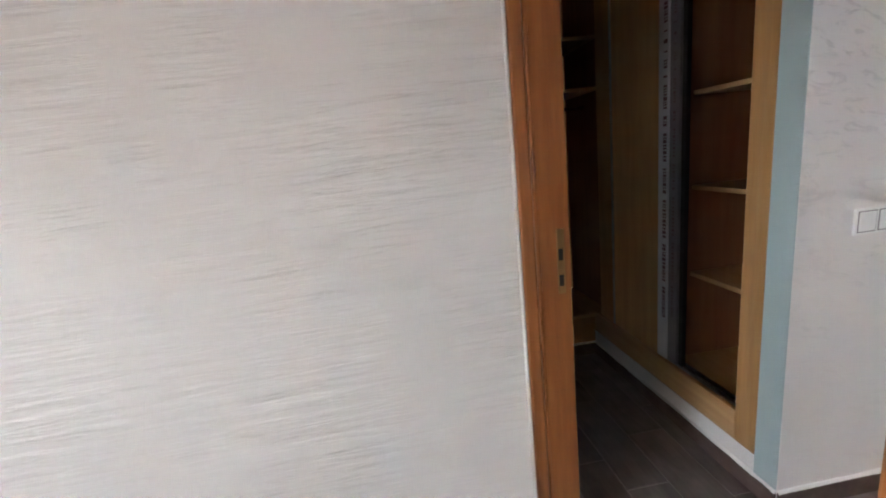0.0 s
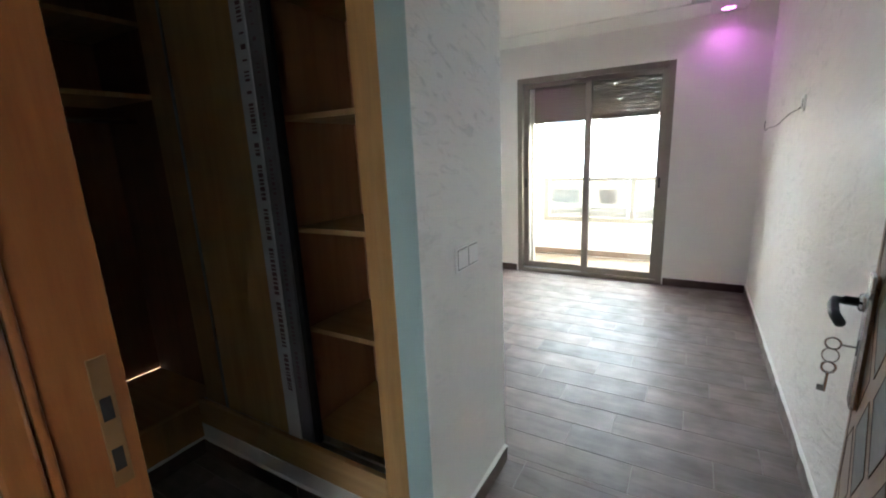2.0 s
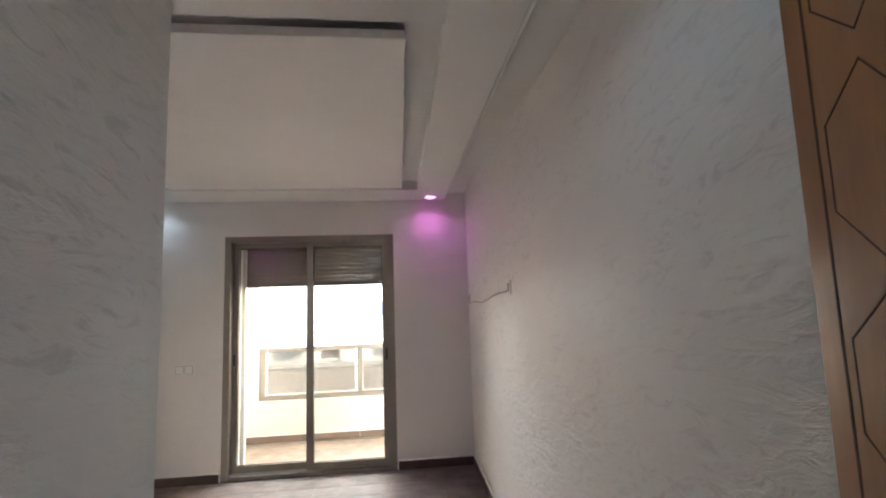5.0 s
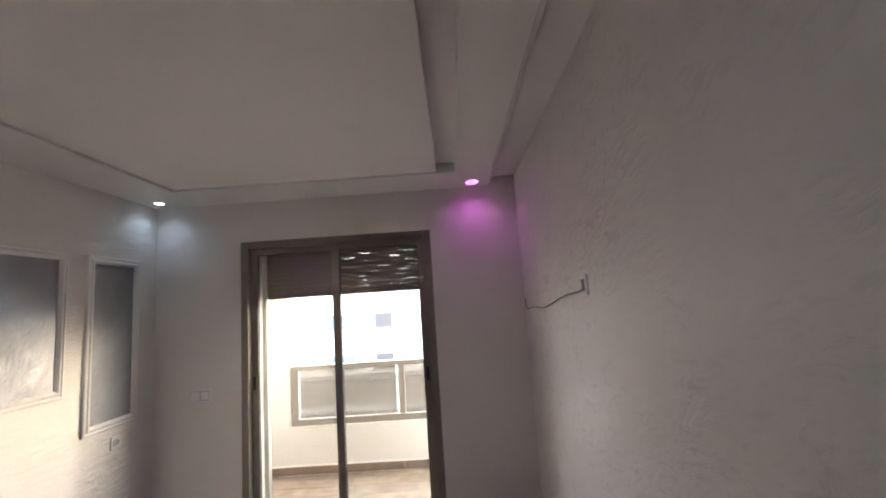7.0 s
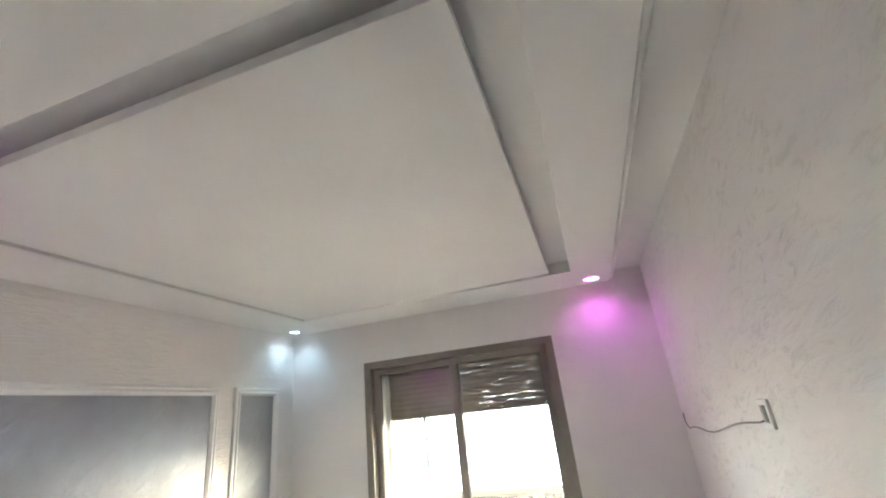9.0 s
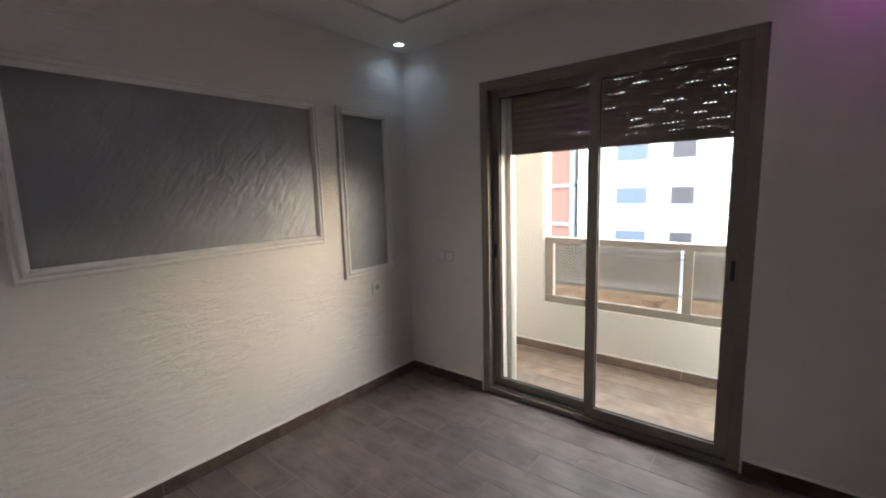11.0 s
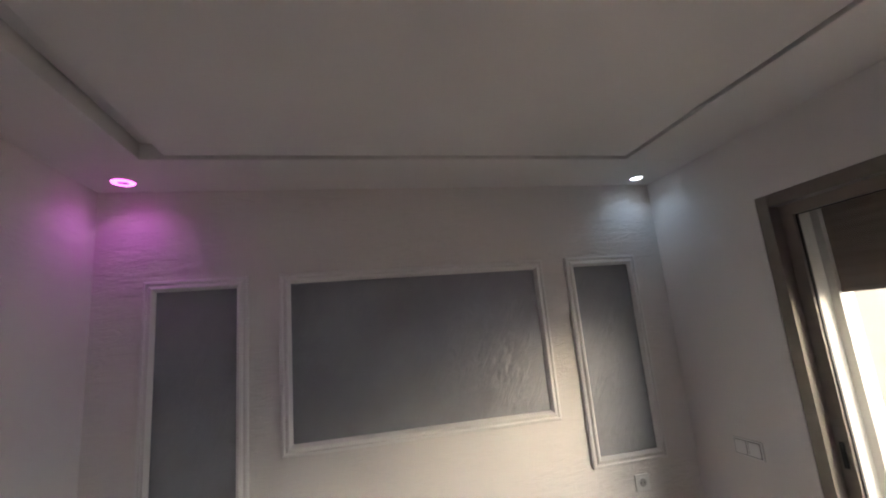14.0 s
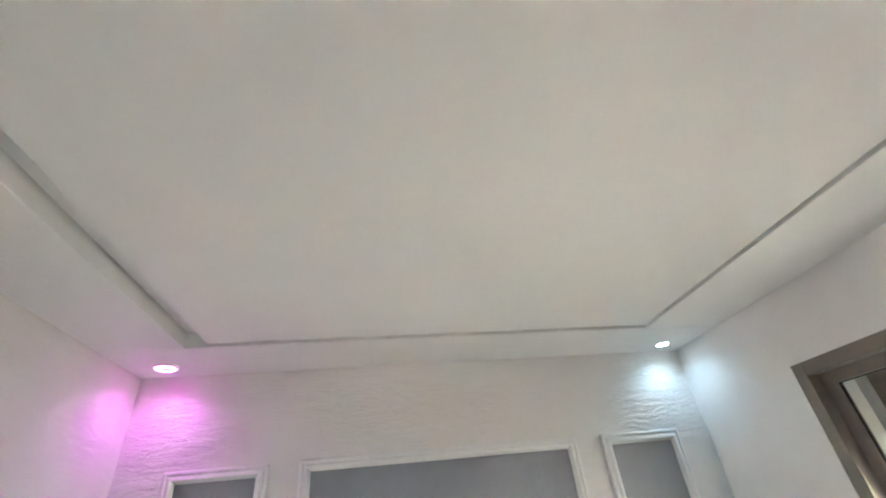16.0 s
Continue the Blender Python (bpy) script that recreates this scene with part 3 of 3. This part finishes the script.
def balcony_door():
    r = root("window_1", "taupe aluminium sliding balcony door with half-lowered shutter")
    XF = 7.758
    g = part("window_frame", ring_boxes(bmesh.new(), XF, XF + 0.1, WY0, WY1, 0.0, WZ, 0.055, 0.035), M_FRAME, r)
    part("track", boxes((XF + 0.028, WY0 + 0.056, 0.035, XF + 0.031, WY1 - 0.056, 0.05), (XF + 0.07, WY0 + 0.056, 0.035, XF + 0.073, WY1 - 0.056, 0.05)), M_ALU, r)
    for x, y0, y1 in ((XF + 0.012, WY0 + 0.05, 3.872), (XF + 0.056, 3.824, WY1 - 0.05)):
        s = part("sash", ring_boxes(bmesh.new(), x, x + 0.034, y0, y1, 0.042, WZ - 0.045, 0.058, 0.058), M_FRAME, r)
        part("gasket", ring_boxes(bmesh.new(), x + 0.011, x + 0.023, y0 + 0.0585, y1 - 0.0585, 0.1005, WZ - 0.1035, 0.004), M_GASKET_GAP, s)
        pane = part("pane", box(x + 0.014, y0 + 0.06, 0.102, x + 0.02, y1 - 0.06, WZ - 0.105), M_GLASS, s, "clear pane")
        pane.visible_shadow = False
    for y, x in ((WY0 + 0.079, XF + 0.008), (WY1 - 0.079, XF + 0.052)):
        part("latch", box(x - 0.004, y - 0.009, 0.95, x + 0.006, y + 0.009, 1.05, 0.004), M_DARK, r, "black flush latch")
    part("threshold", box(XE + 0.002, WY0 + 0.001, -0.002, XF - 0.001, WY1 - 0.001, 0.004), M_BASE, r)
    part("outer_sill", box(XF + 0.101, WY0 + 0.001, -0.004, XO, WY1 - 0.001, 0.006), M_TERRACE, r, "beige tiled sill")
    sh = part("shutter_guide", box(7.92, WY0 + 0.001, 0.007, 7.975, WY0 + 0.05, WZ - 0.001, 0.002), M_GUIDE, r)
    part("reveal", box(7.862, 4.486, 0.007, XO - 0.001, WY1 - 0.001, WZ - 0.001, 0.003), M_OUT, r, "cream rendered window reveal")
    g = part("shutter_guide", box(7.925, 4.45, 0.007, 7.975, 4.4855, WZ - 0.001, 0.002), M_GUIDE, r)
    part("guide_foot", box(7.918, 4.442, 0.007, 7.982, 4.4855, 0.05, 0.004), M_GUIDE, g, "pale plastic guide foot")
    shut = thing("roller_shutter", "taupe perforated roller shutter lowered a fifth of the way", "shutter", (7.948, 0, 0))
    z = 1.655
    slat = bmesh.new()
    ya, yb = WY0 + 0.052, 4.46
    prev = None
    for k in range(7):
        a = k / 6
        ring = [slat.verts.new((0.0016 * math.sin(math.pi * a) - 0.003 + dx, y, 0.006 + a * 0.032)) for dx in (0, 0.006) for y in (ya, yb)]
        if prev:
            for i, j in ((0, 1), (3, 2)):
                slat.faces.new((prev[i], prev[j], ring[j], ring[i]))
            slat.faces.new((prev[0], ring[0], ring[2], prev[2]))
            slat.faces.new((prev[1], prev[3], ring[3], ring[1]))
        else:
            slat.faces.new((ring[0], ring[2], ring[3], ring[1]))
        prev = ring
    slat.faces.new((prev[0], prev[1], prev[3], prev[2]))
    add_box(slat, -0.003, ya, -0.0005, 0.001, yb, 0.0039)
    bmesh.ops.recalc_face_normals(slat, faces=slat.faces)

    def slotted():
        # interlocking strip with a few groups of short light slots
        bm = slat.copy()
        y = ya
        for g in range(rnd.randint(1, 4)):
            start = y + rnd.uniform(0.02, 0.3)
            if start > yb - 0.16:
                break
            add_box(bm, -0.003, y, 0.0039, 0.001, start, 0.0065)
            y = start
            for s in range(rnd.randint(3, 6)):
                add_box(bm, -0.003, y + 0.01, 0.0039, 0.001, y + 0.022, 0.0065)
                y += 0.022
        add_box(bm, -0.003, y, 0.0039, 0.001, yb, 0.0065)
        return mesh_of("slat", bm, M_SLAT)

    part("bottom_bar", box(-0.008, ya, 1.635, 0.01, yb, 1.656, 0.003), M_SLAT, shut)
    while z < WZ + 0.06:
        ob = new("slat", slotted())
        ob.location = (0, 0, z)
        ob.parent = shut
        z += 0.0385


balcony_door()


# ---- framed wall panels ----
def wall_panel(x0, x1, z0, z1, label):
    p = thing("wall_panel", label, "wall panel", ((x0 + x1) / 2, YN, z0), "moulded panels on the bedroom wall")
    o = Vector(p.location)
    prof = [(0.0, 0.0), (0.0, 0.012), (0.004, 0.017), (0.012, 0.018), (0.016, 0.013), (0.021, 0.013), (0.026, 0.02), (0.034, 0.022), (0.04, 0.016), (0.046, 0.009), (0.048, 0.003), (0.048, 0.0)]
    prof = [(w * 1.13, h * 1.15) for w, h in prof]
    cs = [(x0, z0), (x1, z0), (x1, z1), (x0, z1)]
    ins = [(1, 1), (-1, 1), (-1, -1), (1, -1)]
    for k in range(4):
        bm = bmesh.new()
        a = [bm.verts.new(Vector((cs[k][0] + ins[k][0] * w, YN - h, cs[k][1] + ins[k][1] * w)) - o) for w, h in prof]
        q = (k + 1) % 4
        b = [bm.verts.new(Vector((cs[q][0] + ins[q][0] * w, YN - h, cs[q][1] + ins[q][1] * w)) - o) for w, h in prof]
        for i in range(len(prof) - 1):
            bm.faces.new((a[i], a[i + 1], b[i + 1], b[i]))
        bmesh.ops.recalc_face_normals(bm, faces=bm.faces)
        ob = part("moulding", bm, M_WHITE, p)
    bm = box(x0 + 0.052, YN - 0.004, z0 + 0.052, x1 - 0.052, YN, z1 - 0.052)
    bmesh.ops.translate(bm, verts=bm.verts, vec=-o)
    part("infill", bm, M_SATIN, p, "grey pearl brushed plaster infill")


wall_panel(4.982, 5.438, 0.828, 1.962, "tall narrow grey panel in a white moulded frame")
wall_panel(5.578, 6.976, 1.11, 1.968, "wide grey panel in a white moulded frame")
wall_panel(7.116, 7.566, 0.845, 1.968, "tall narrow grey panel beside the balcony door")


# ---- switches and sockets: built on a wall facing -y, then turned ----
M_GAP = paint("switch_shadow_gap", (0.25, 0.24, 0.23), 0.6, 0.0)
M_WELL_SHADE = paint("socket_well_shade", (0.45, 0.44, 0.43), 0.5, 0.0)


def gang_plate(name, label, category, at, turn, kinds):
    t = thing(name, label, category, at)
    n = len(kinds)
    w = 0.075 * n
    part("cover_frame", box(-w / 2 - 0.004, -0.009, -0.042, w / 2 + 0.004, 0, 0.042, 0.003), M_PLASTIC, t)
    for k, kind in enumerate(kinds):
        x = -w / 2 + 0.075 * (k + 0.5)
        if kind != "socket":
            # dark plate edging the rocker, its shadow line painted as colour
            part("shadow_gap", box(x - 0.0335, -0.0098, -0.0345, x + 0.0335, -0.0085, 0.0345), M_GAP, t)
        if kind == "rocker":
            r = part("rocker", box(x - 0.03, -0.013, -0.031, x + 0.03, -0.0085, 0.031, 0.003), M_PLASTIC, t)
        elif kind == "blank":
            part("blank_cover", box(x - 0.031, -0.0115, -0.032, x + 0.031, -0.0085, 0.032, 0.002), M_PLASTIC, t)
        else:
            s = part("socket_insert", lathe(bmesh.new(), [(0.027, -0.0085), (0.027, -0.0125), (0.021, -0.0125), (0.02, -0.0095), (0.0001, -0.0095)], (x, 0, 0), "y", 28), M_PLASTIC, t)
            # grey disc: shade of the socket recess put into its colour
            part("well", lathe(bmesh.new(), [(0.0198, -0.0092), (0.0198, -0.0099), (0.0001, -0.0099)], (x, 0, 0), "y", 24), M_WELL_SHADE, s, "grey disc painted as the shaded socket recess")
            for dx in (-0.0095, 0.0095):
                part("hole", lathe(bmesh.new(), [(0.0027, -0.0105), (0.0001, -0.0105)], (x + dx, 0, 0), "y", 10), M_DARK, s)
    t.rotation_euler = (0, 0, radians(turn))
    return t


gang_plate("light_switch", "white double rocker light switch on the plaster wall", "switch", (4.44, YC, 1.035), 0, ("rocker", "rocker"))
gang_plate("wall_socket", "white socket and blank cover below the tall panel", "socket", (5.13, YN, 0.742), 0, ("blank", "socket"))
gang_plate("wall_socket", "single white wall socket below the grey panel", "socket", (7.39, YN, 0.742), 0, ("socket",))
gang_plate("light_switch", "white double switch plate beside the balcony door", "switch", (XE, 4.888, 0.945), -90, ("blank", "rocker"))


def tv_outlet():
    t = thing("aerial_outlet", "white wall outlet with dark open insert", "socket", (6.245, YS, 1.55))
    t.rotation_euler = (0, 0, radians(180))
    part("cover_frame", ring_frame(0.042, 0.0), M_PLASTIC, t)
    part("insert", box(-0.022, -0.006, -0.024, 0.022, 0, 0.024, 0.002), M_DARK, t, "dark open insert")
    part("module", box(-0.006, -0.008, -0.022, 0.006, -0.0055, 0.022, 0.001), M_GAP, t)
    c = thing("loose_cable", "thin grey cable trailing from the wall outlet", "cable", (0, 0, 0))
    bm = bmesh.new()
    pts = []
    for k in range(41):
        a = k / 40
        x = 6.265 + 1.285 * a
        z = 1.53 - 0.045 * a ** 0.5 - 0.06 * a + 0.012 * math.sin(a * 9)
        pts.append((x, YS + 0.012 + 0.012 * math.sin(a * 3.1), z))
    pts += [(7.6, YS + 0.014, 1.445), (7.635, YS + 0.014, 1.47), (7.64, YS + 0.012, 1.51)]
    tube(bm, pts, 0.0032, 8)
    part("cable", bm, M_CABLE, c, "", True)


def ring_frame(h, y):
    bm = bmesh.new()
    for a in ((-h, -0.010, -h, h, y, -0.025), (-h, -0.010, 0.025, h, y, h), (-h, -0.010, -0.025, -0.023, y, 0.025), (0.023, -0.010, -0.025, h, y, 0.025)):
        add_box(bm, *a, bevel=0.002)
    return bm


tv_outlet()


# ---- recessed spotlights ----
def spotlight(x, y, pink, label):
    t = thing("recessed_spotlight", label, "spotlight", (x, y, ZC), "spotlights in the ceiling border")
    r = 0.05 if pink else 0.036
    part("trim_ring", lathe(bmesh.new(), [(r + 0.006, 0.001), (r + 0.006, -0.005), (r, -0.008), (r - 0.003, -0.008), (r - 0.004, 0.001)], (0, 0, 0), "z", 32), M_WHITE, t, "", True)
    if pink:
        part("led_ring", lathe(bmesh.new(), [(r - 0.0045, -0.002), (r - 0.0045, -0.011), (0.024, -0.012), (0.022, -0.002)], (0, 0, 0), "z", 32), M_PINK, t, "glowing pink ring")
        part("lens", lathe(bmesh.new(), [(0.0215, -0.003), (0.0215, -0.0105), (0.0001, -0.0105)], (0, 0, 0), "z", 24), glow_dim, t)
    else:
        part("lens", lathe(bmesh.new(), [(r - 0.0045, -0.002), (r - 0.0045, -0.0075), (0.0001, -0.011)], (0, 0, 0), "z", 24), M_COOL, t, "glowing cool white lens")
    li = bpy.data.lights.new("spot_beam", "SPOT")
    li.energy = PINK_W if pink else COOL_W
    li.color = (0.92, 0.2, 0.95) if pink else (0.6, 0.8, 1.0)
    li.spot_size, li.spot_blend, li.shadow_soft_size = radians(150), 1.0, 0.03
    lo = new("spot_beam", li)
    lo.matrix_world = look((x, y, ZC - 0.03), (x, y + 0.0001, 0))


PINK_W, COOL_W = 0.098, 0.066
glow_dim = glow("pink_lens", (0.75, 0.25, 0.7), 0.02)
spotlight(7.585, 2.745, True, "recessed ceiling spotlight glowing pink beside the balcony door")
spotlight(4.945, 5.085, True, "recessed ceiling spotlight glowing pink over the tall panel")
spotlight(7.58, 5.108, False, "recessed ceiling spotlight glowing cool white")
spotlight(4.62, 2.78, False, "recessed ceiling spotlight glowing cool white")

# ---- balcony ----
structure("balcony_floor_slab", box(XO, 1.4, -0.2, XP1, 5.5, -0.012), M_GROUT)
structure("parapet", boxes((XP, 1.4, -0.2, XP1, 4.58, 0.43), (XP, 4.58, -0.2, XP1, 5.5, ZTOP)), M_OUT, "cream rendered balcony parapet and pier")
structure("balcony_end_wall", boxes((XO, 5.4, -0.2, XP, 5.5, ZTOP), (XO, 1.3, -0.2, XP1, 1.4, ZTOP)), M_OUT)


def balustrade():
    b = thing("balustrade", "beige aluminium balcony balustrade with dusty glass", "balustrade", (8.76, 3, 0.43))
    def p(name, bm, m, label=""):
        return part(name, moved_to(bm, b), m, b, label)
    p("bottom_rail", box(8.73, 1.4, 0.43, 8.79, 4.58, 0.49, 0.003), M_RAIL)
    p("top_rail", box(8.725, 1.4, 0.945, 8.795, 4.58, 0.995, 0.004), M_RAIL)
    ys = (1.42, 2.45, 3.5, 4.53)
    for y in ys:
        p("post", box(8.735, y - (0.03 if 1.5 < y < 4.5 else 0.02), 0.49, 8.785, y + 0.05 - (0.02 if 1.5 < y < 4.5 else 0), 0.945, 0.002), M_RAIL)
    for a, c in zip(ys, ys[1:]):
        q = p("pane", box(8.757, a + 0.052, 0.492, 8.763, c - 0.032, 0.943), M_TINT, "dusty glass pane")
        q.visible_shadow = False


balustrade()


# ---- outside ----
M_EARTH = paint("earth", (0.3, 0.215, 0.15), 0.95, 0.0, 2.0, 0.1)
M_ASPHALT = paint("worn_asphalt", (0.14, 0.135, 0.13), 0.9, 0.0, 6.0, 0.02)
M_FACADE = paint("white_facade", (0.66, 0.67, 0.68), 0.85, 0.0)
M_BRICK = paint("red_block", (0.27, 0.135, 0.105), 0.9, 0.0, 5.0, 0.02)
M_CONC = paint("grey_concrete", (0.22, 0.23, 0.24), 0.9, 0.0, 5.0, 0.02)
M_BLUE = paint("blue_grey_block", (0.14, 0.19, 0.25), 0.9, 0.0, 5.0, 0.02)
M_WIN = metal("facade_shutter_blue", (0.1, 0.14, 0.19), 0.35, 0.1)
M_WIN2 = metal("facade_shutter_grey", (0.06, 0.06, 0.07), 0.35, 0.1)
ZG = -3.3
structure("ground", box(-300, -400, ZG - 1, 500, 400, ZG), M_EARTH)
structure("road", box(26, -120, ZG, 34, 120, ZG + 0.03), M_ASPHALT)
structure("pavement", boxes((24.6, -120, ZG, 26, 120, ZG + 0.15), (34, -120, ZG, 36, 120, ZG + 0.15)), M_CONC)


def rubble():
    bm = bmesh.new()
    for k in range(420):
        x, y = 15 + 8 * rnd.random(), -6 + 26 * rnd.random()
        s = 0.12 + 0.4 * rnd.random() ** 2
        vs = bmesh.ops.create_icosphere(bm, subdivisions=1, radius=s)["verts"]
        for v in vs:
            v.co = Vector((v.co.x * (0.7 + 0.6 * rnd.random()), v.co.y * (0.7 + 0.6 * rnd.random()), v.co.z * 0.6)) + Vector((x, y, ZG + 0.1 + 0.5 * math.exp(-((x - 19) / 3) ** 2)))
    ob = new("rubble", mesh_of("rubble", bm, paint("rubble_earth", (0.4, 0.27, 0.18), 0.95, 0.8, 4.0, 0.05)))
    tagged(ob, "loose reddish earth and broken stones on a plot", "rubble", kind="stuff")
    bm = bmesh.new()
    for k in range(60):
        for j in range(9):
            bm.verts.new((14 + 10 * j / 8, -12 + 36 * k / 59, ZG - 0.05 + (0.55 * math.exp(-((j - 4) / 2.2) ** 2) * (0.6 + 0.5 * math.sin(k * 0.7) ** 2) if 0 < j < 8 else 0)))
    bm.verts.ensure_lookup_table()
    for k in range(59):
        for j in range(8):
            bm.faces.new([bm.verts[q] for q in (k * 9 + j, k * 9 + j + 1, k * 9 + j + 10, k * 9 + j + 9)])
    structure("earth_bank", bm, M_EARTH)


rubble()


def apartment_building():
    X = 36.0
    b = thing("apartment_building", "white rendered apartment block with shuttered windows", "building", (X, 0, ZG))
    def p(name, bm, m, label="", parent=None):
        return part(name, moved_to(bm, b), m, parent or b, label)
    y0, y1, zt = -22.0, 14.9, 4.75
    p("wall", box(X, y0, ZG, X + 10, y1, zt), M_FACADE)
    p("roof_parapet", box(X - 0.15, y0 - 0.1, zt, X + 10, y1 + 0.1, zt + 0.5, 0.02), M_FACADE)
    for z in (-1.35, 1.55):
        p("string_course", box(X - 0.12, y0, z, X, y1, z + 0.14, 0.01), M_FACADE)
    k = 0
    for z in (-2.9, 0.0, 2.9):
        y = y1 - 2.7
        k = 0
        while y > y0 + 2:
            wide = 2.0 if k % 2 == 0 else 1.35
            w = p("window", ring_boxes(bmesh.new(), X - 0.05, X + 0.02, y - wide, y, z, z + 1.15, 0.07), M_CONC)
            p("shutter", box(X - 0.03, y - wide + 0.07, z + 0.07, X + 0.01, y - 0.07, z + 1.08), M_WIN if k % 2 == 0 else M_WIN2, parent=w)
            p("sill", box(X - 0.14, y - wide - 0.05, z - 0.06, X, y + 0.05, z), M_FACADE, parent=w)
            y -= wide + (1.4 if k % 2 == 0 else 2.4)
            k += 1


apartment_building()


def unfinished_building():
    X = 36.0
    b = thing("unfinished_building", "unfinished red block building with grey concrete frame", "building", (X, 16, ZG))
    def p(name, bm, m, label=""):
        return part(name, moved_to(bm, b), m, b, label)
    y0, y1 = 15.1, 19.0
    for y in (y0, y1 - 0.4):
        p("column", box(X - 0.1, y, ZG, X + 0.4, y + 0.4, 6.9), M_CONC)
    for z in (-1.6, 1.25, 4.05, 6.9):
        p("floor_slab", box(X - 0.12, y0, z, X + 8, y1, z + 0.3), M_CONC)
    for z0, z1, m in ((-1.3, 1.25, M_BRICK), (1.55, 4.05, M_BRICK), (4.35, 6.9, M_BLUE), (ZG, -1.6, M_BRICK)):
        p("block_infill", box(X + 0.02, y0 + 0.4, z0, X + 0.25, y1 - 0.4, z1), m)
    p("side_wall", box(X + 0.4, y0 + 0.02, ZG, X + 8, y0 + 0.2, 6.9), M_BRICK)


unfinished_building()


# ---- floor tiles, last ----
def planks(name, x0, y0, x1, y1, z=0.0, ox=4.8, oy=0.0, tile=M_TILE, label="brown wood-look porcelain plank floor with fine joints"):
    r = root(name, label)
    part("bed", box(x0, y0, z - 0.06, x1, y1, z - 0.0015), M_GROUT, r)
    W, L, J = 0.1805, 0.605, 0.0035
    k = math.floor((x0 - ox) / W)
    while ox + k * W < x1:
        a, b = max(x0, ox + k * W + J / 2), min(x1, ox + (k + 1) * W - J / 2)
        shift = oy + (0.0, 0.3, 0.12, 0.42)[k % 4]
        n = math.floor((y0 - shift) / L)
        while shift + n * L < y1:
            c, d = max(y0, shift + n * L + J / 2), min(y1, shift + (n + 1) * L - J / 2)
            if b - a > 0.01 and d - c > 0.01:
                key = (round(b - a, 3), round(d - c, 3), tile.name)
                if key not in PLANKS:
                    w, h = key[0] / 2, key[1] / 2
                    bm = bmesh.new()
                    lo = [bm.verts.new((sx * w, sy * h, -0.006)) for sx, sy in ((-1, -1), (1, -1), (1, 1), (-1, 1))]
                    mid = [bm.verts.new((sx * w, sy * h, -0.0012)) for sx, sy in ((-1, -1), (1, -1), (1, 1), (-1, 1))]
                    hi = [bm.verts.new((sx * (w - 0.0012), sy * (h - 0.0012), 0)) for sx, sy in ((-1, -1), (1, -1), (1, 1), (-1, 1))]
                    bm.faces.new(hi)
                    for p, q in ((lo, mid), (mid, hi)):
                        for i in range(4):
                            bm.faces.new((p[i], p[(i + 1) % 4], q[(i + 1) % 4], q[i]))
                    PLANKS[key] = mesh_of("plank", bm, tile)
                ob = new("plank", PLANKS[key])
                ob.location = ((a + b) / 2, (c + d) / 2, z)
                ob.parent = r
            n += 1
        k += 1


PLANKS = {}
planks("floor", XWR, YS, 7.79, YN)
planks("floor_corridor", XD0, YS, XWR, YC)
planks("floor_lobby", XD1, YC, XC, YL)
planks("floor_hall", -2.65, -0.6, XD0, YH)
planks("floor_balcony", XO, 1.4, XP, 5.4, -0.01, tile=M_TERRACE, label="pale beige dusty balcony floor tiles")
